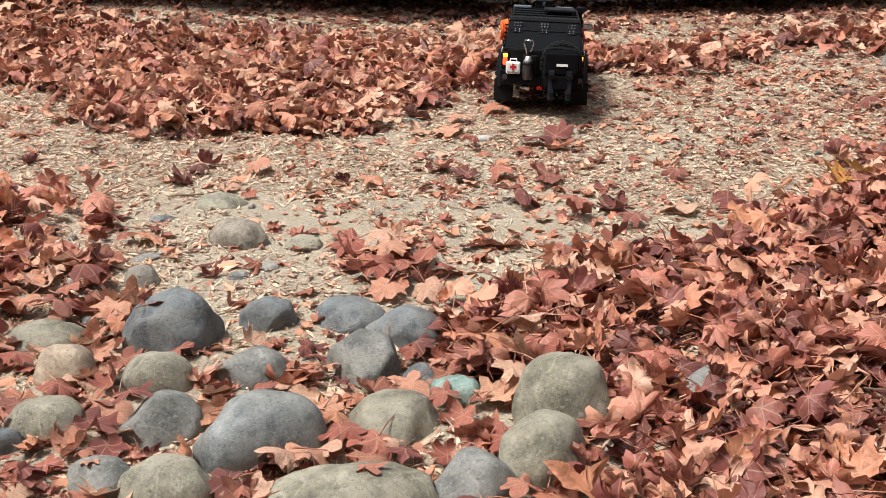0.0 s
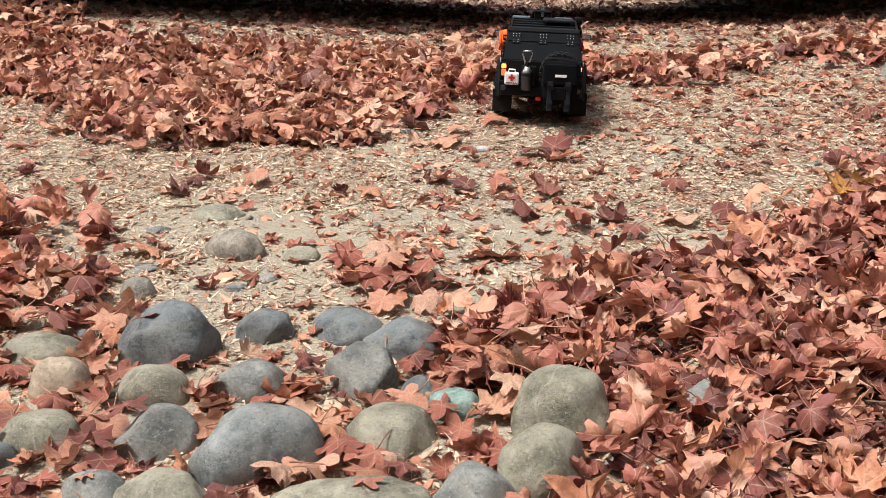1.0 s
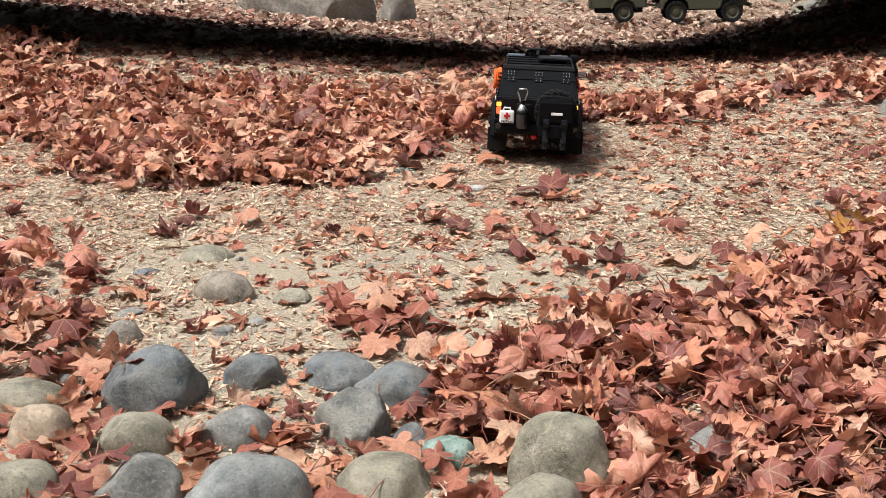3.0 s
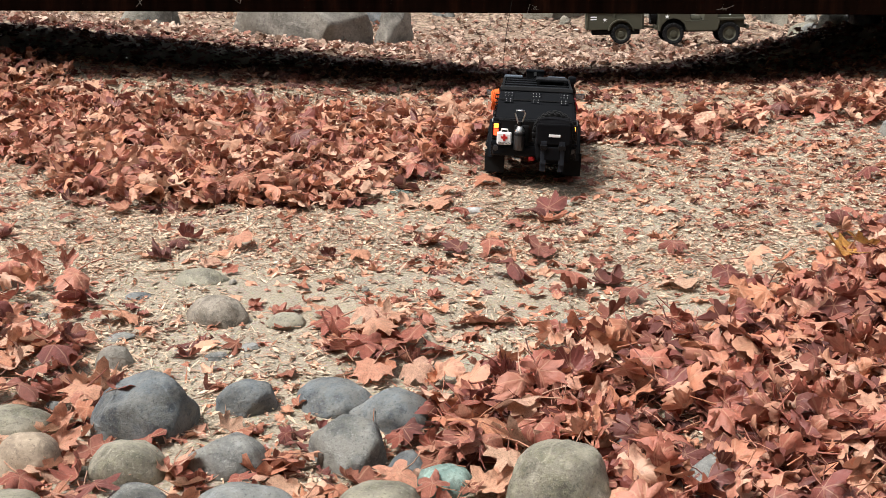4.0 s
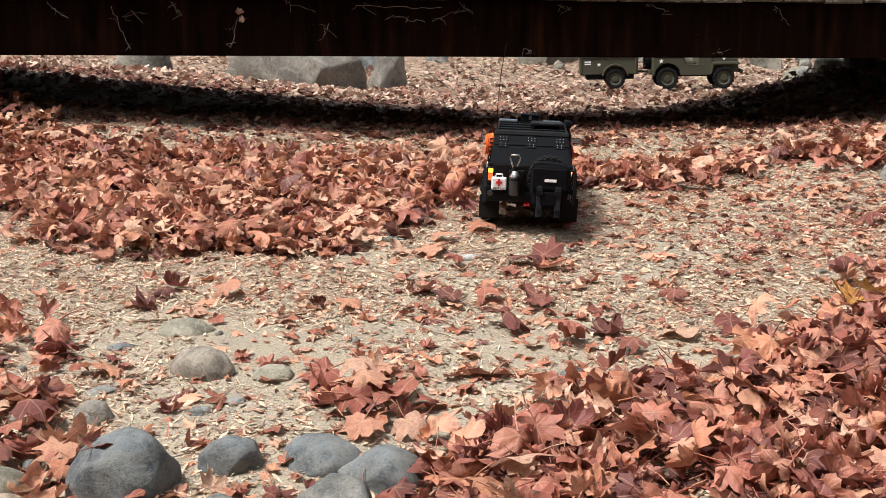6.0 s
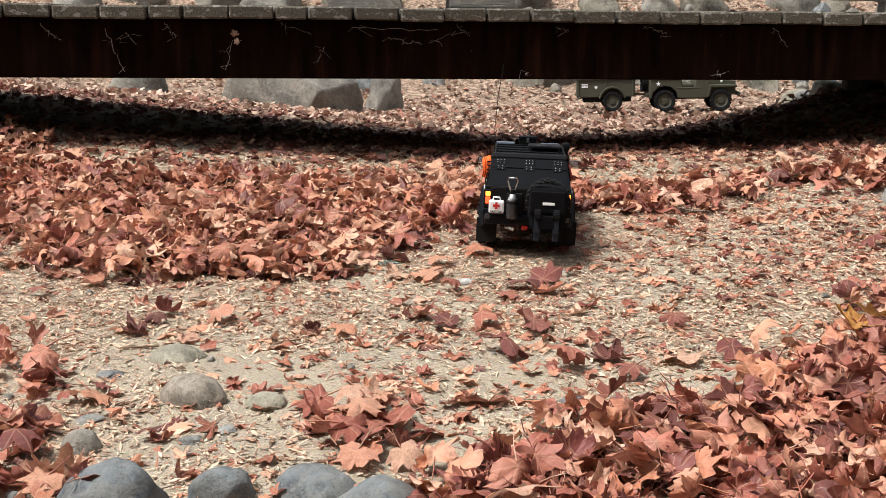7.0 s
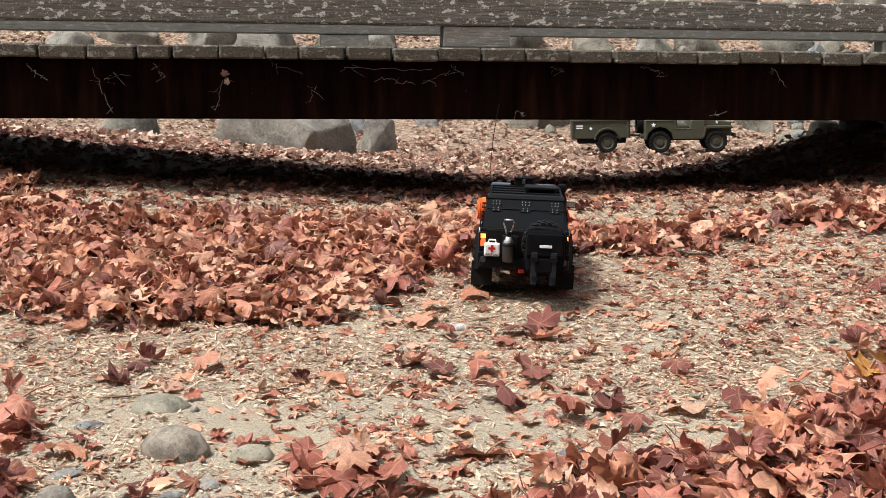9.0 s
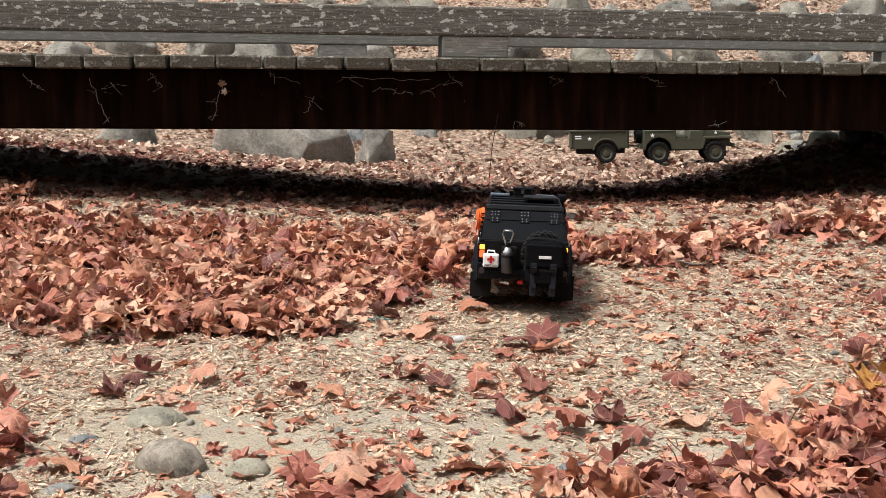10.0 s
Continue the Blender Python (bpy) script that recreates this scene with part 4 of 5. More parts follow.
def toy_truck():
    m = pose(0.217, 3.01, float(ground_z(0.217, 3.01)) - 0.002, 2.6, 2.2, -4.0) @ Matrix.Diagonal((1.0, 1.03, 1.05, 1))
    t = thing("toy_truck", m, "black and orange radio-controlled overland truck driving up the sandy path", "toy truck")
    # lower bodies
    rear = [(-0.238, 0.078), (-0.232, 0.062)] + arch(-0.145, 0.052, 0.068, 0.060) + [(-0.018, 0.060), (-0.018, 0.150), (-0.10, 0.152), (-0.236, 0.146)]
    part("rear_body", taper(prism(rear, 0.198, bevel=0.0025), 0.09, 0.15, 0.04), GLOSS_BLACK, t, "gloss black rear body")
    front = [(-0.018, 0.060)] + [(y, z) for y, z in arch(0.155, 0.052, 0.066, 0.060)] + [(0.226, 0.066), (0.230, 0.100), (0.218, 0.134), (0.115, 0.150), (-0.018, 0.150)]
    part("front_body", taper(prism(front, 0.198, bevel=0.003), 0.09, 0.15, 0.04), ORANGE, t, "orange-red front body")
    cab = [(-0.060, 0.149), (-0.052, 0.199), (0.048, 0.199), (0.112, 0.149)]
    part("cab_roof", taper(prism(cab, 0.190, bevel=0.003), 0.15, 0.20, 0.14), ORANGE, t, "orange-red cab with black windows")
    for s in (-1, 1):
        lean = Matrix.Translation((s * 0.0925, 0, 0.172)) @ Matrix.Rotation(-s * 0.26, 4, "Y")
        part("side_window", box((0.003, 0.045, 0.036), (0, -0.026, 0), 0.001, lean), TINTED, t)
        bmw = prism([(0.004, -0.018), (0.086, -0.018), (0.050, 0.018), (0.004, 0.018)], 0.003, m=lean)
        part("side_window", bmw, TINTED, t)
    wn_ = Matrix.Translation((0, 0.086, 0.175)) @ Matrix.Rotation(math.atan2(0.050, 0.064) - math.pi / 2, 4, "X")
    part("windscreen", box((0.150, 0.003, 0.062), (0, 0, 0), 0.001, wn_), TINTED, t)
    # graphics on the doors
    for s in (-1, 1):
        x = s * 0.0992
        for pts in (((0.012, 0.068), (0.028, 0.068), (0.068, 0.140), (0.052, 0.140)), ((0.052, 0.066), (0.068, 0.066), (0.050, 0.104), (0.040, 0.092)), ((0.012, 0.143), (0.028, 0.143), (0.036, 0.116), (0.026, 0.110))):
            part("door_graphic", side_quad(pts, x, 0.0012, 0), WHITE, t, "white painted cross stripes on the door")
        part("door_edging", side_quad([(-0.019, 0.064), (-0.0165, 0.064), (-0.0165, 0.146), (-0.019, 0.146)], x, 0.0012, 0), WHITE, t)
        words("lettering", "OVERLAND", 0.017, Matrix.Translation((s * 0.0996, -0.052, 0.098)) @ Matrix.Rotation(s * math.pi / 2, 4, "Z") @ Matrix.Rotation(math.pi / 2, 4, "X"), WHITE, t, 0.25)
        for k in range(2):
            part("sticker", box((0.0012, (0.010, 0.032)[k], (0.010, 0.006)[k]), (x, (-0.207, -0.182)[k], 0.133), 0), WHITE, t, "small white sticker bars")
        for y in (0.026, -0.040):
            part("door_handle", box((0.005, 0.013, 0.0045), (s * 0.0995, y, 0.128), 0.0015), GLOSS_BLACK, t)
        part("door_seam", box((0.0012, 0.0018, 0.082), (x, -0.088, 0.106), 0), RUBBER, t)
        part("door_seam", box((0.0012, 0.0018, 0.082), (x, 0.083, 0.106), 0), RUBBER, t)
        part("wheel_flare", flare(None, -0.145, s), SATIN_BLACK, t, smooth=True)
        part("wheel_flare", flare(None, 0.155, s), SATIN_BLACK, t, smooth=True)
        slider = tube([(s * 0.104, -0.070, 0.050), (s * 0.112, -0.062, 0.050), (s * 0.112, 0.074, 0.050), (s * 0.104, 0.082, 0.050)], 0.0055)
        box((0.014, 0.140, 0.004), (s * 0.105, 0.006, 0.056), 0.001, bm=slider)
        for k in range(5):
            box((0.006, 0.014, 0.0015), (s * 0.108, -0.044 + k * 0.025, 0.0585), 0.0004, bm=slider)
        part("side_step", slider, SATIN_BLACK, t)
        mir = part("wing_mirror", box((0.026, 0.013, 0.019), (s * 0.113, 0.090, 0.152), 0.004), GLOSS_BLACK, t)
        part("mirror_glass", box((0.022, 0.0012, 0.015), (s * 0.113, 0.0832, 0.152), 0.0005), MIRROR_FACE, mir)
    sn = tube([(0.094, 0.128, 0.120), (0.099, 0.124, 0.146), (0.097, 0.112, 0.168), (0.092, 0.098, 0.192), (0.091, 0.095, 0.206)], 0.0065)
    box((0.020, 0.030, 0.018), (0.091, 0.100, 0.212), 0.005, bm=sn)
    part("snorkel", sn, SATIN_BLACK, t, "black raised-air-intake snorkel")
    part("front_bumper", box((0.200, 0.030, 0.030), (0, 0.238, 0.070), 0.006), SATIN_BLACK, t)
    # camper shell
    shell = [(-0.240, 0.118), (-0.196, 0.207), (0.040, 0.212), (0.080, 0.207), (0.080, 0.197), (-0.030, 0.188), (-0.066, 0.186), (-0.066, 0.150), (-0.225, 0.150), (-0.238, 0.112)]
    part("camper_shell", taper(prism(shell, 0.200, bevel=0.0018), 0.118, 0.208, 0.17), SATIN_BLACK, t, "satin black wedge-shaped camper shell")
    up = Vector((0, 0.044, 0.089)).normalized()
    out = Vector((0, -up.z, up.y))
    plane = Matrix(((1, 0, 0, 0), (0, up.y, out.y, -0.240), (0, up.z, out.z, 0.118), (0, 0, 0, 1)))
    hatch = bmesh.new()
    a = [hatch.verts.new(plane @ Vector(q)) for q in ((-0.090, 0.006, 0.0022), (0.090, 0.006, 0.0022), (0.080, 0.096, 0.0022), (-0.080, 0.096, 0.0022))]
    ex = bmesh.ops.extrude_face_region(hatch, geom=[hatch.faces.new(a)])
    bmesh.ops.translate(hatch, vec=-out * 0.004, verts=[g for g in ex["geom"] if isinstance(g, bmesh.types.BMVert)])
    bmesh.ops.recalc_face_normals(hatch, faces=hatch.faces[:])
    hp = part("rear_hatch", hatch, SATIN_BLACK, t, "flat satin black rear hatch with riveted hinges")
    part("hatch_seam", box((0.168, 0.0025, 0.0016), (0, 0.073, 0.0032), 0, plane), GLOSS_BLACK, hp)
    for cx in (-0.064, 0.0, 0.064):
        part("hinge_plate", box((0.022, 0.026, 0.0012), (cx, 0.079, 0.0030), 0.0005, plane), SATIN_BLACK, hp)
        for i, (dx, dy) in enumerate(((-8, 9), (0, 9), (8, 9), (-8, 3), (0, 3), (8, 3), (-6, -5), (5, -5), (-6, -10), (5, -10))):
            part("rivet", cyl(0.0010, 0.002, (cx + dx * 0.0009, 0.079 + dy / 1000, 0.0040), seg=8, m=plane), STEEL, hp)
    for cx in (-0.078, 0.078):
        part("rivet", cyl(0.0015, 0.002, (cx, 0.024, 0.0034), seg=8, m=plane), STEEL, hp)
    part("upper_ledge", box((0.168, 0.010, 0.006), (0, 0.0985, 0.001), 0.0015, plane), GLOSS_BLACK, t)
    for s in (-1, 1):
        lean = Matrix.Translation((s * 0.0935, -0.118, 0.166)) @ Matrix.Rotation(-s * 0.19, 4, "Y")
        part("side_opening", box((0.0025, 0.082, 0.030), (0, 0, 0), 0.001, lean), TINTED, t, "dark open side hatch")
        for k in range(2):
            part("red_bar", box((0.005, 0.070, 0.003), (s * 0.002, 0.004, 0.011 - 0.010 * k), 0.001, lean), RED, t)
        part("red_bar", box((0.005, 0.003, 0.026), (s * 0.002, -0.030, 0.0), 0.001, lean), RED, t)
        part("tool", tube([lean @ Vector((s * 0.003, -0.02 + 0.012 * k, -0.010 + 0.004 * (k % 2))) for k in range(4)], 0.004), DARK_STEEL, t)
        part("awning_strip", box((0.003, 0.150, 0.0025), (s * 0.0845, -0.040, 0.2015), 0.0005), WHITE if s > 0 else GLOSS_BLACK, t)
    # roof
    for k in range(5):
        yy = -0.178 + 0.055 * k
        part("roof_rib", box((0.156, 0.006, 0.005), (0, yy, 0.2085 + 0.0014 * k), 0.0014), GLOSS_BLACK, t)
        if k < 4:
            part("roof_panel", box((0.150, 0.043, 0.003), (0, yy + 0.0275, 0.2078 + 0.0014 * k), 0.001), SATIN_BLACK, t)
    for s in (-1, 1):
        part("roof_rail", box((0.006, 0.252, 0.006), (s * 0.080, -0.060, 0.2115), 0.0015, Matrix.Rotation(0.028, 4, "X")), GLOSS_BLACK, t)
    sp = part("solar_panel", box((0.078, 0.096, 0.005), (0.036, -0.046, 0.2200), 0.0012), GLOSS_BLACK, t, "black ribbed solar panel")
    part("solar_face", box((0.072, 0.090, 0.0012), (0.036, -0.046, 0.2229), 0), SOLAR, sp)
    for s in (-1, 1):
        part("panel_bracket", box((0.006, 0.012, 0.010), (0.036 + s * 0.032, -0.090, 0.2150), 0.001), GLOSS_BLACK, sp)
    case = part("roof_case", box((0.044, 0.030, 0.024), (-0.004, 0.062, 0.2240), 0.005), GLOSS_BLACK, t, "black roof case with steel latch")
    part("case_lid", box((0.046, 0.032, 0.006), (-0.004, 0.062, 0.2325), 0.002), SATIN_BLACK, case)
    part("latch", box((0.007, 0.0025, 0.010), (-0.004, 0.0460, 0.2265), 0.0008), STEEL, case)
    for s in (-1, 1):
        part("roof_box", box((0.046, 0.036, 0.010), (-0.004 + s * 0.054, 0.060, 0.2155), 0.003), GREY_CASE, t, "blue-grey flat roof box")
    bar = tube([(-0.084, 0.094, 0.204), (0.084, 0.094, 0.204)], 0.006)
    for k in range(6):
        box((0.022, 0.014, 0.013), (-0.068 + 0.0272 * k, 0.098, 0.206), 0.002, bm=bar)
    part("light_bar", bar, GLOSS_BLACK, t)
    part("antenna", tube([(-0.080, -0.150, 0.20), (-0.082, -0.156, 0.26), (-0.078, -0.166, 0.33), (-0.068, -0.180, 0.40)], 0.0007, seg=6), RUBBER, t)
    # left flank: coiled cord and recovery board
    for k in range(5):
        pts = []
        for i in range(24):
            a = 2 * math.pi * i / 24
            pts.append((-0.090 - 0.0036 * k + 0.0012 * math.sin(3 * a + k), -0.135 + (0.022 + 0.0015 * (k % 2)) * math.cos(a), 0.172 + (0.027 - 0.001 * k) * math.sin(a)))
        part("cord_coil", tube(pts, 0.0021, closed=True), CORD, t, "coil of bright orange cord", True)
    for k in range(7):
        part("board_rib", box((0.012, 0.005, 0.0035), (-0.090, -0.205 + 0.0066 * k, 0.138 + 0.0085 * k), 0.001), RUBBER, t)
    # rear end
    for s in (-1, 1):
        lamp = part("tail_lamp", box((0.020, 0.010, 0.036), (s * 0.089, -0.239, 0.121), 0.003), GLOSS_BLACK, t, "red and amber tail lamp")
        part("amber_lens", box((0.011, 0.004, 0.010), (s * 0.089, -0.2445, 0.131), 0.002), AMBER, lamp)
        part("red_lens", box((0.011, 0.004, 0.015), (s * 0.089, -0.2445, 0.1170), 0.002), RED_LAMP, lamp)
        part("bumper_light", cyl(0.006, 0.006, (s * 0.088, -0.252, 0.083), "Y", seg=14, bevel=0.001), DARK_STEEL, t)
        part("mud_flap", box((0.046, 0.003, 0.052), (s * 0.090, -0.215, 0.046), 0.001), RUBBER, t)
    bumper = box((0.190, 0.022, 0.022), (0, -0.243, 0.078), 0.005)
    box((0.200, 0.012, 0.012), (0, -0.240, 0.092), 0.003, bm=bumper)
    part("rear_bumper", bumper, SATIN_BLACK, t)
    part("tailgate", box((0.166, 0.006, 0.052), (0, -0.238, 0.118), 0.002), GLOSS_BLACK, t)
    # first-aid case
    kit = part("first_aid_case", box((0.034, 0.012, 0.028), (-0.069, -0.256, 0.106), 0.004), WHITE, t, "white first-aid case with red cross")
    part("case_handle", tube([(-0.077, -0.256, 0.120), (-0.076, -0.256, 0.126), (-0.062, -0.256, 0.126), (-0.061, -0.256, 0.120)], 0.0018), WHITE, kit)
    part("red_cross", joined(box((0.015, 0.0012, 0.005), (-0.069, -0.2624, 0.109)), box((0.005, 0.0014, 0.015), (-0.069, -0.2624, 0.109))), RED, kit)
    words("lettering", "FIRST AID", 0.0062, Matrix.Translation((-0.069, -0.2624, 0.096)) @ Matrix.Rotation(math.pi / 2, 4, "X"), GLOSS_BLACK, kit)
    # bottle and clip
    bottle = part("gas_bottle", cyl(0.0125, 0.042, (-0.034, -0.262, 0.104), seg=24, bevel=0.003), DARK_STEEL, t, "dark grey metal bottle with steel cap", True)
    part("bottle_cap", cyl(0.0125, 0.012, (-0.034, -0.262, 0.130), r2=0.006, seg=24, bevel=0.001), STEEL, bottle, smooth=True)
    part("bottle_neck", cyl(0.0055, 0.012, (-0.034, -0.262, 0.140), seg=16, bevel=0.001), GLOSS_BLACK, bottle)
    part("bottle_strap", cyl(0.0131, 0.005, (-0.034, -0.262, 0.118), seg=24), RUBBER, bottle)
    part("carabiner", tube([(-0.038, -0.262, 0.141), (-0.046, -0.260, 0.163), (-0.044, -0.259, 0.170), (-0.026, -0.259, 0.170), (-0.023, -0.260, 0.163), (-0.031, -0.262, 0.141)], 0.0019, closed=True), STEEL, t, "polished steel carabiner clip", True)
    part("holder", box((0.034, 0.010, 0.046), (-0.030, -0.247, 0.112), 0.003), RUBBER, t)
    # spare wheel and bag
    sw = part("spare_tyre", tyre_mesh(0.050, 0.034), RUBBER, t, "upright spare tyre behind the bag")
    sw.matrix_local = pose(0.044, -0.262, 0.122, 0, 0, -90)
    part("rim", rim_mesh(0.050, 0.034), GLOSS_BLACK, sw)
    bag = bmesh.new()
    bmesh.ops.create_cube(bag, size=1.0)
    bmesh.ops.subdivide_edges(bag, edges=bag.edges[:], cuts=7, use_grid_fill=True)
    for v in bag.verts:
        p = v.co * 2
        q = Vector((p.x, p.y, p.z))
        q.x *= 1 - 0.10 * p.z * p.z
        q.z *= 1 - 0.08 * p.x * p.x
        q.y *= 1 + 0.10 * (1 - p.x * p.x) * (1 - p.z * p.z)
        n = noise.noise(p * 2.2) * 0.06
        v.co = Vector((0.044 + q.x * 0.041 * (1 + n), -0.292 + q.y * 0.017 * (1 + n), 0.114 + q.z * 0.049 * (1 + n)))
    bmesh.ops.bevel(bag, geom=[e for e in bag.edges if e.calc_face_angle(0) > 0.9], offset=0.004, segments=2, affect="EDGES")
    bagob = part("bag", bag, FABRIC, t, "black cloth bag strapped over the spare tyre", True)
    part("bag_flap", box((0.077, 0.007, 0.046), (0.043, -0.310, 0.130), 0.003, seg=2), FABRIC, bagob)
    part("bag_label", box((0.026, 0.0016, 0.0058), (0.045, -0.3145, 0.128), 0.0005), WHITE, bagob, "white label bar")
    for cx in (0.022, 0.063):
        part("bag_strap", box((0.013, 0.003, 0.052), (cx, -0.3125, 0.090), 0.001, Matrix.Rotation(0.0, 4, "X")), STRAP, bagob)
        part("buckle", box((0.016, 0.005, 0.010), (cx, -0.3150, 0.102), 0.0015), GLOSS_BLACK, bagob)
        part("strap_tail", box((0.013, 0.0025, 0.020), (cx, -0.309, 0.058), 0.001), STRAP, bagob)
    part("bag_pocket", box((0.038, 0.009, 0.030), (0.042, -0.310, 0.088), 0.003), FABRIC, bagob)
    part("bag_handle", tube([(0.030, -0.296, 0.148), (0.032, -0.297, 0.157), (0.054, -0.297, 0.157), (0.056, -0.296, 0.148)], 0.002), STRAP, bagob)
    # running gear
    for y in (-0.145, 0.155):
        ax = tube([(-0.080, y, 0.056), (0.080, y, 0.056)], 0.008)
        bmesh.ops.create_uvsphere(ax, u_segments=14, v_segments=10, radius=0.018, matrix=Matrix.Translation((0.012, y, 0.056)))
        part("axle", ax, DARK_STEEL, t)
    part("chassis", box((0.066, 0.400, 0.016), (0, -0.005, 0.078), 0.003), GLOSS_BLACK, t)
    part("tow_mount", box((0.014, 0.020, 0.009), (-0.004, -0.244, 0.062), 0.003), RED, t, "red anodised tow mount")
    part("exhaust", tube([(-0.050, -0.200, 0.062), (-0.046, -0.246, 0.060), (-0.030, -0.262, 0.060)], 0.0035), STEEL, t)
    for s in (-1, 1):
        part("shock", tube([(s * 0.052, -0.130, 0.060), (s * 0.046, -0.105, 0.115)], 0.006), RED, t, "red shock absorber")
    wheel_set(t, [(0.089, -0.145, 0.056, False), (-0.089, -0.145, 0.056, True), (0.087, 0.155, 0.056, False), (-0.087, 0.155, 0.056, True)], 0.056, 0.040)
    # the camper's roof falls towards the cab
    for ob in t.children_recursive:
        if not ob.name.startswith(("tyre", "rim", "lettering", "spare_tyre")):
            for v in ob.data.vertices:
                v.co.z -= 0.085 * max(0.0, v.co.y + 0.196) * min(1.0, max(0.0, (v.co.z - 0.150) / 0.05))
    return t


toy_truck()


def star(at, r, m):
    own = bmesh.new()
    own.faces.new([own.verts.new(m @ (Vector(at) + Vector(((r if k % 2 == 0 else r * 0.4) * math.sin(k * math.pi / 5), 0, (r if k % 2 == 0 else r * 0.4) * math.cos(k * math.pi / 5))))) for k in range(10)])
    ex = bmesh.ops.extrude_face_region(own, geom=own.faces[:])
    bmesh.ops.translate(own, vec=(0, -0.0015, 0), verts=[g for g in ex["geom"] if isinstance(g, bmesh.types.BMVert)])
    bmesh.ops.recalc_face_normals(own, faces=own.faces[:])
    return own


def side_prism(outline, width, mat, name, parent, label="", bevel=0.004):
    """An outline in the x-z plane, with its thickness along y."""
    return part(name, prism([(x, z) for x, z in outline], width, bevel=bevel, m=Matrix.Rotation(-math.pi / 2, 4, "Z") @ Matrix.Diagonal((1, 1, 1, 1))), mat, parent, label)


def jeep_wheels(parent, spots, r, w):
    first = None
    for x, y in spots:
        m = pose(x, y, r, 0, 0, -90 if y < 0 else 90)
        if first is None:
            ty = part("tyre", tyre_mesh(r, w, 18), RUBBER, parent, "black tyre on olive wheel")
            ty.matrix_local = m
            hub = lathe_x([(r * 0.62, w * 0.40), (r * 0.5, w * 0.25), (r * 0.3, w * 0.22), (r * 0.28, w * 0.42), (0.002, w * 0.44)], 24)
            first = (ty, part("wheel_disc", hub, OLIVE, ty))
        else:
            ty, hub = first[0].copy(), first[1].copy()
            scene.collection.objects.link(ty)
            scene.collection.objects.link(hub)
            hub.parent = ty
            ty.matrix_local = m


def toy_jeep():
    """An olive army jeep; x runs from tail to bonnet."""
    z = float(ground_z(1.56, 7.75)) + 0.012
    j = thing("toy_jeep", pose(1.60, 7.80, z, 0, -1.0, -2), "olive green toy army jeep standing on dry leaves", "toy jeep")
    r = 0.068

    def arch_x(cx, n=7):
        return [(cx - 0.082 * math.cos(math.pi * i / (n - 1)), 0.085 + 0.078 * math.sin(math.pi * i / (n - 1))) for i in range(n)]
    tub = [(-0.265, 0.085)] + arch_x(-0.174) + [(0.09, 0.085), (0.10, 0.17), (0.10, 0.20), (0.02, 0.20), (0.01, 0.145), (-0.065, 0.145), (-0.08, 0.20), (-0.265, 0.20)]
    side_prism(tub, 0.215, OLIVE, "tub", j, "olive steel tub with cut-down door")
    side_prism([(0.09, 0.10), (0.27, 0.10), (0.27, 0.185), (0.10, 0.205)], 0.150, OLIVE, "bonnet", j)
    for y in (-0.085, 0.085):
        side_prism([(0.085, 0.090), (0.10, 0.165), (0.27, 0.165), (0.275, 0.150), (0.115, 0.148), (0.10, 0.090)], 0.05, OLIVE, "front_wing", j).location = (0, y, 0)
        part("seat", box((0.07, 0.075, 0.03), (-0.035, y * 0.6, 0.16), 0.01), OLIVE_DARK, j)
        part("seat_back", box((0.02, 0.075, 0.09), (-0.075, y * 0.6, 0.205), 0.008, ), OLIVE_DARK, j)
        part("headlamp", cyl(0.016, 0.01, (0.272, y * 0.55, 0.155), "X", seg=16, bevel=0.002), STEEL, j)
    part("underbody", box((0.50, 0.13, 0.085), (0.0, 0.0, 0.118), 0.01), RUBBER, j, "dark underbody")
    part("floor_mat", box((0.15, 0.218, 0.006), (-0.03, 0, 0.148), 0.002), OLIVE_DARK, j, "dark canvas floor mat")
    part("tub_rim", box((0.185, 0.222, 0.006), (-0.172, 0, 0.201), 0.002), OLIVE_DARK, j)
    ws = tube([(0.085, -0.10, 0.20), (0.06, -0.10, 0.32), (0.06, 0.10, 0.32), (0.085, 0.10, 0.20)], 0.006, closed=True)
    part("windscreen_frame", ws, OLIVE, j)
    part("steering_wheel", tube([(0.03, 0.05 + 0.03 * math.cos(a * math.pi / 8), 0.215 + 0.03 * math.sin(a * math.pi / 8)) for a in range(16)], 0.003, closed=True), RUBBER, j)
    part("bumper", box((0.015, 0.19, 0.025), (0.29, 0, 0.105), 0.003), OLIVE, j)
    part("rear_bumper", box((0.02, 0.10, 0.02), (-0.275, 0, 0.105), 0.003), OLIVE, j)
    sp = part("spare_tyre", tyre_mesh(0.062, 0.036, 18), RUBBER, j)
    sp.matrix_local = pose(-0.288, 0.02, 0.18, 0, 0, 180)
    part("star", star((-0.215, -0.1085, 0.175), 0.016, Matrix.Identity(4)), WHITE, j, "white painted star")
    part("star", star((0.18, -0.0765, 0.185), 0.012, Matrix.Identity(4)), WHITE, j, "white painted star")
    jeep_wheels(j, [(-0.174, -0.095), (0.174, -0.095), (-0.174, 0.095), (0.174, 0.095)], r, 0.040)

    zt = float(ground_z(1.05, 7.75)) + 0.012
    tr = thing("toy_trailer", pose(1.085, 7.82, zt, 0, -1.5, -4), "olive green toy army trailer behind the jeep", "toy trailer")
    side_prism([(-0.20, 0.088), (0.165, 0.088), (0.165, 0.20), (-0.20, 0.20)], 0.17, OLIVE, "box_body", tr)
    for y in (-0.087, 0.087):
        part("rim_rail", box((0.375, 0.010, 0.012), (-0.018, y, 0.20), 0.003), OLIVE, tr)
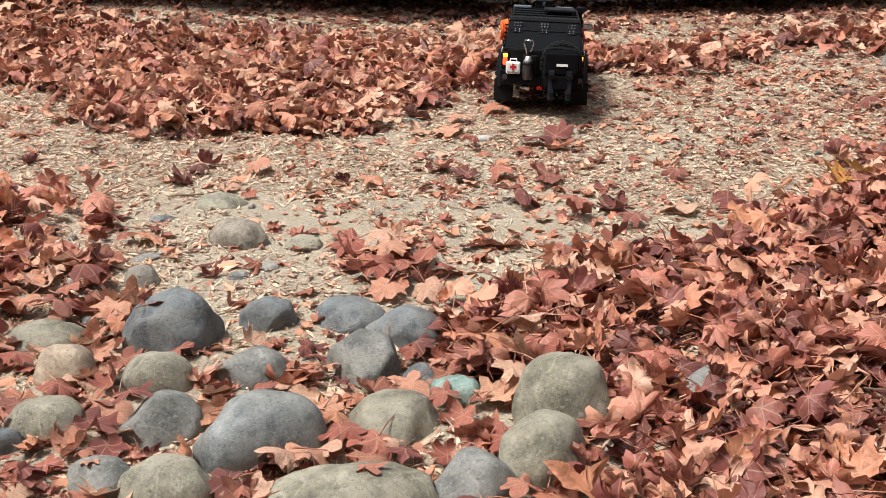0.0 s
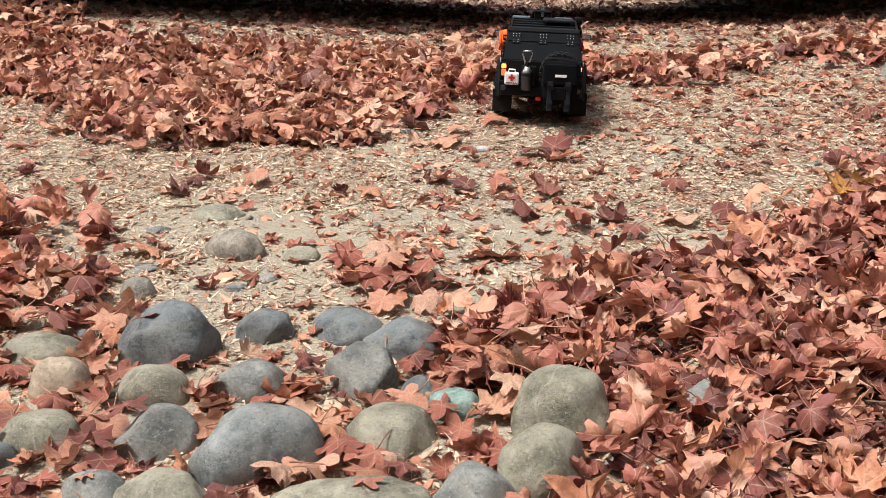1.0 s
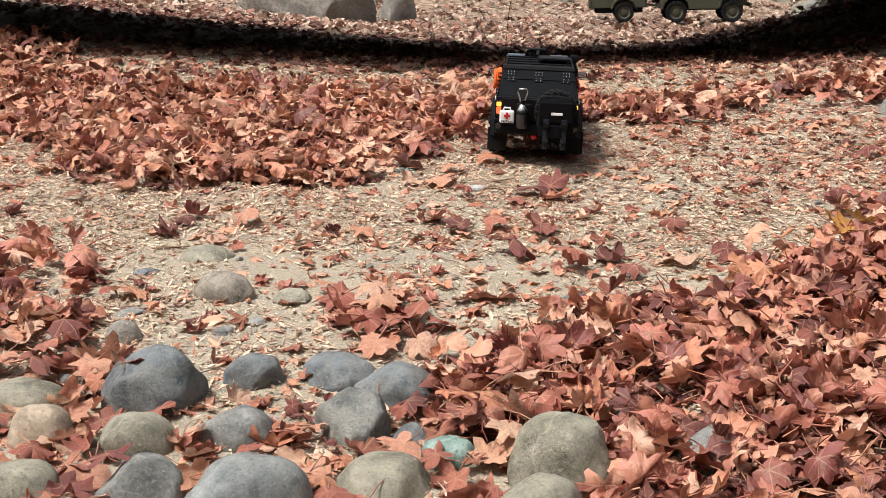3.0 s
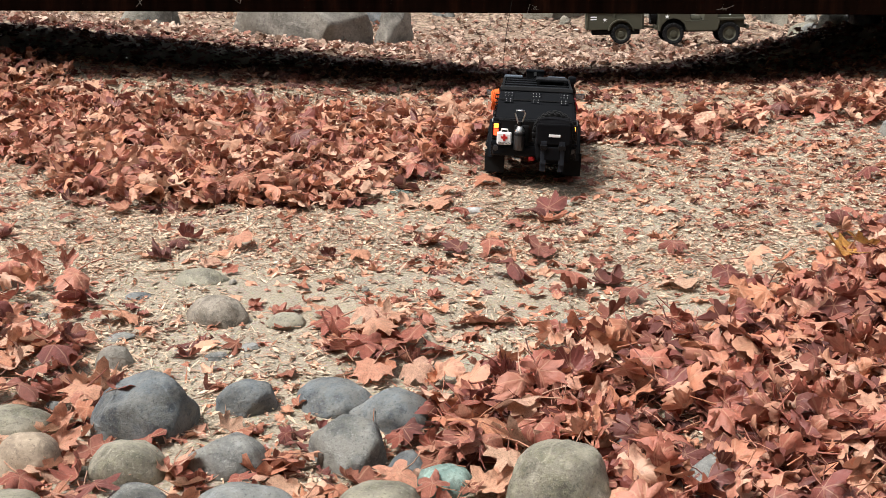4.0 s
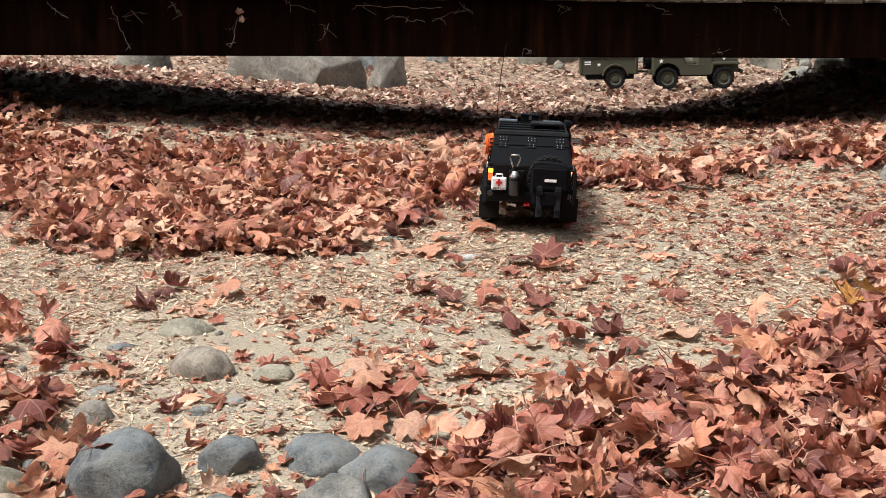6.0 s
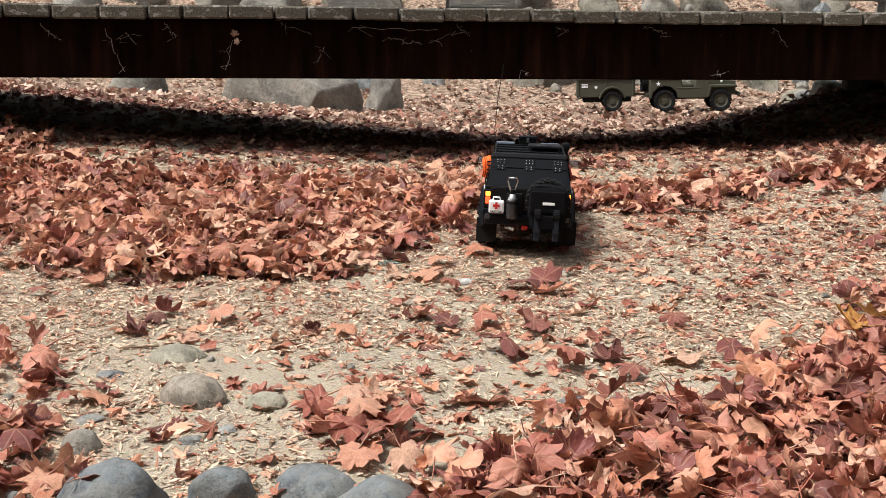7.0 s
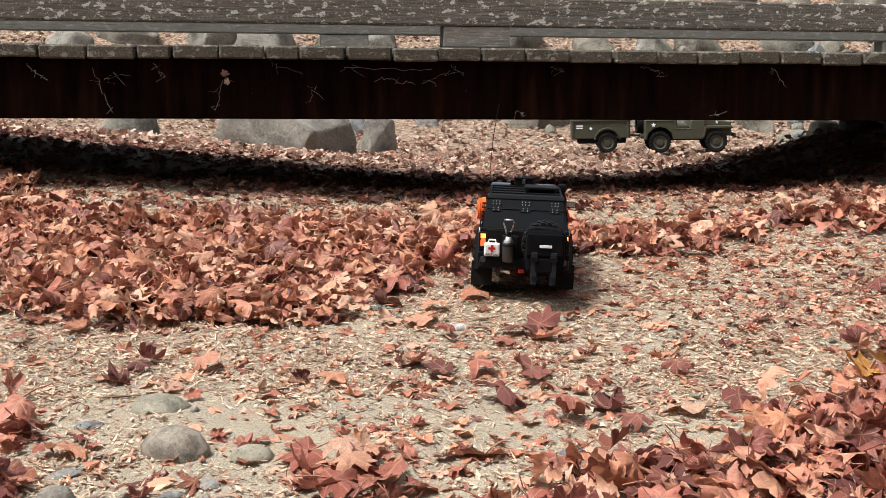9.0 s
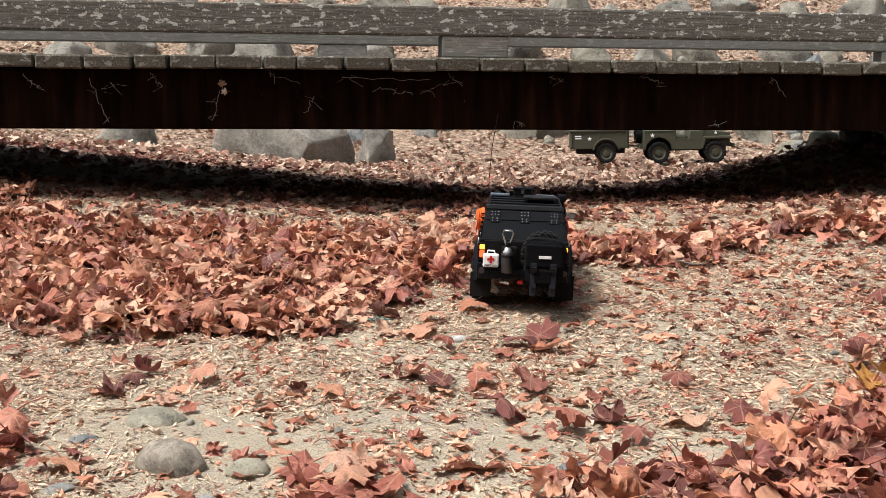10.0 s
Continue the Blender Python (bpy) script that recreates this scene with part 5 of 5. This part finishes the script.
    for k in range(3):
        part("rib", box((0.008, 0.006, 0.10), (-0.19 + 0.17 * k, -0.087, 0.145), 0.002), OLIVE, tr)
    fw = [(0.02 + 0.082 * math.cos(a), 0.075 + 0.080 * math.sin(a)) for a in np.linspace(0.1, math.pi - 0.1, 9)]
    fi = [(0.02 + 0.074 * math.cos(a), 0.075 + 0.072 * math.sin(a)) for a in np.linspace(math.pi - 0.1, 0.1, 9)]
    for y in (-0.10, 0.10):
        side_prism(fw + fi, 0.045, OLIVE, "mudguard", tr, bevel=0.0).location = (0, y, 0)
    part("underbody", box((0.30, 0.13, 0.06), (-0.01, 0.0, 0.085), 0.01), RUBBER, tr, "dark underbody")
    part("canvas_load", box((0.30, 0.15, 0.06), (-0.018, 0, 0.215), 0.02), OLIVE_DARK, tr)
    part("drawbar", tube([(0.165, 0, 0.10), (0.24, 0, 0.095)], 0.007), OLIVE, tr)
    part("star", star((-0.08, -0.0865, 0.15), 0.014, Matrix.Identity(4)), WHITE, tr, "white painted star")
    for k in range(2):
        part("stencil", box((0.04, 0.0015, 0.007), (-0.15, -0.0862, 0.168 - 0.014 * k), 0), WHITE, tr, "small white stencilled bars")
    jeep_wheels(tr, [(0.02, -0.105), (0.02, 0.105)], 0.062, 0.036)


toy_jeep()


# ---- single leaves near the lens ----
SINGLES = [(0.1, 2.79), (-0.01, 2.6), (0.18, 2.53), (0.22, 2.5), (-0.04, 2.34), (0.02, 2.30), (0.31, 2.13), (0.42, 2.1), (0.11, 2.15), (-0.4, 2.34), (-0.53, 2.38), (-0.71, 2.57), (0.09, 2.32), (0.17, 2.28),
           (0.21, 2.09), (0.08, 1.91), (0.01, 2.7), (0.23, 2.59), (0.51, 2.13), (-0.55, 1.93), (-0.59, 1.73), (-0.1, 2.72), (-0.52, 1.65), (-0.32, 1.36), (-0.51, 1.15), (-0.14, 1.24), (0.03, 1.27), (0.08, 1.34), (-0.1, 1.23), (0.74, 3.48), (1.04, 2.89)]


def fallen_leaves():
    r = np.random.RandomState(31)
    bed = thing("fallen_leaves", pose(0, 0, 0), "single dry plane-tree leaves lying on soil and stones", "leaves")
    meshes = [mesh_np("leaf", v - np.array([0, 0, v[:, 2].min()]), f, LEAF, u) for v, f, u in FLAT]
    pale = [mesh_np("leaf", v - np.array([0, 0, v[:, 2].min()]), f, LEAF_PALE, u) for v, f, u in FLAT[:6]]
    yellow = mesh_np("leaf", FLAT[3][0], FLAT[3][1], LEAF_YELLOW, FLAT[3][2])
    spots = [(x, y, float(ground_z(x, y)) + 0.004, r.uniform(0.08, 0.115), r.normal(0, 0.25), r.normal(0, 0.25), r.uniform(0, 6.28)) for x, y in SINGLES]
    spots = [(x, y, z, s * (0.72 if y < 1.5 else 1), a, b, c) for x, y, z, s, a, b, c in spots]
    spots += spots_in([(-0.02, 1.50), (0.05, 1.36), (0.17, 1.40), (0.22, 1.52)], 30, r, (0.06, 0.10), 0.055, 0.35, 0.02)
    spots += spots_in(CLUMP, 30, r, (0.05, 0.10), 0.020, 0.3, 0.05)
    spots += spots_in(AMONG, 400, r, (0.035, 0.085), 0.012, 0.25, 0.05)
    spots += spots_in([(-0.75, 1.76), (-0.6, 1.85), (-0.49, 1.66), (-0.5, 1.58), (-0.75, 1.58)], 34, r, (0.05, 0.10), 0.018, 0.3, 0.05)
    spots += spots_in([(-1.0, 3.0), (1.2, 3.2), (0.6, 1.9), (-0.8, 1.6)], 70, r, (0.035, 0.075), 0.002, 0.15, 0.1)
    free = []
    for x, y, z, s, a, b, c in spots:
        for sx, sy, w, h, kind, turn, sink, deep in STONES:
            q = ((x - sx) / (w * 0.52)) ** 2 + ((y - sy) / (w * 0.52 * deep)) ** 2
            if q < 0.95:
                if q < 0.45 and r.uniform() < 0.07:
                    free.append((x, y, float(ground_z(sx, sy)) + h * 0.62 * math.sqrt(1 - q) + 0.002, s * 0.8, 0.3 * a, 0.3 * b, c))
                break
        else:
            free.append((x, y, z, s, a, b, c))
    for i, (x, y, z, s, a, b, c) in enumerate(free):
        me = pale[i % 6] if i % 4 == 3 else meshes[i % len(meshes)]
        o = new("leaf", me)
        o.parent = bed
        o.matrix_local = Matrix.LocRotScale((x, y, z), Euler((a, b, c)), (s, s, s))
    for x, y, z, s, c in ((0.735, 2.14, 0.055, 0.085, 1.0), (0.79, 2.19, 0.05, 0.08, 2.2)):
        o = new("leaf", yellow)
        o.parent = bed
        o.matrix_local = Matrix.LocRotScale((x, y, z + float(ground_z(x, y))), Euler((0.25, -0.2, c)), (s, s, s))
        tagged(o, "yellow-brown curled leaf")


fallen_leaves()


def lichen_tuft():
    m, nt, b = node_mat("grey_green_lichen", 0.95, 0, 0.1)
    c = ramp(nt, noise_of(nt, object_coords(nt), 160, 4), [(0.4, (0.10, 0.15, 0.13)), (0.6, (0.30, 0.37, 0.33))])
    nt.links.new(c, b.inputs["Base Color"])
    r = random.Random(4)
    bm = None
    x, y = -0.105, 2.70
    z = float(ground_z(x, y))
    for _ in range(26):
        a, n, h = r.uniform(0, 6.28), r.uniform(0.006, 0.026), r.uniform(0.003, 0.016)
        bm = tube([(x + r.uniform(-0.004, 0.004), y, z + 0.001), (x + 0.6 * n * math.cos(a), y + 0.6 * n * math.sin(a), z + h), (x + n * math.cos(a + 0.4), y + n * math.sin(a + 0.4), z + 0.003 + h * 0.6)], 0.0012, bm, 5)
    tagged(part("lichen_tuft", bm, m), "grey-green tuft of fallen lichen on the soil", "lichen")


lichen_tuft()


def twigs():
    r = random.Random(17)
    for k in range(46):
        x, y = r.uniform(-0.9, 1.0), r.uniform(1.15, 3.1)
        if k < 8:
            x, y = (0.32, 0.55, -0.1, 0.2, 0.7, 0.0, 0.9, -0.6)[k], (1.16, 1.3, 1.9, 2.3, 1.6, 2.1, 2.2, 2.0)[k]
        a, n = r.uniform(0, math.pi), r.uniform(0.03, 0.10)
        lift = 0.05 if k in (0, 1, 4, 6) else 0.004
        pts = [(x + math.cos(a) * n * (u - 0.5) + r.uniform(-0.003, 0.003), y + math.sin(a) * n * (u - 0.5) + r.uniform(-0.003, 0.003), float(ground_z(x, y)) + lift) for u in (0, 0.33, 0.66, 1)]
        tagged(part("twig", tube(pts, r.uniform(0.0009, 0.002), seg=5), TWIG), "thin dry twig lying on the leaf litter", "twig", "twigs")


TWIG = plain("dry_twig", (0.17, 0.11, 0.07), 0.9, 0, 0.4, 80)
twigs()
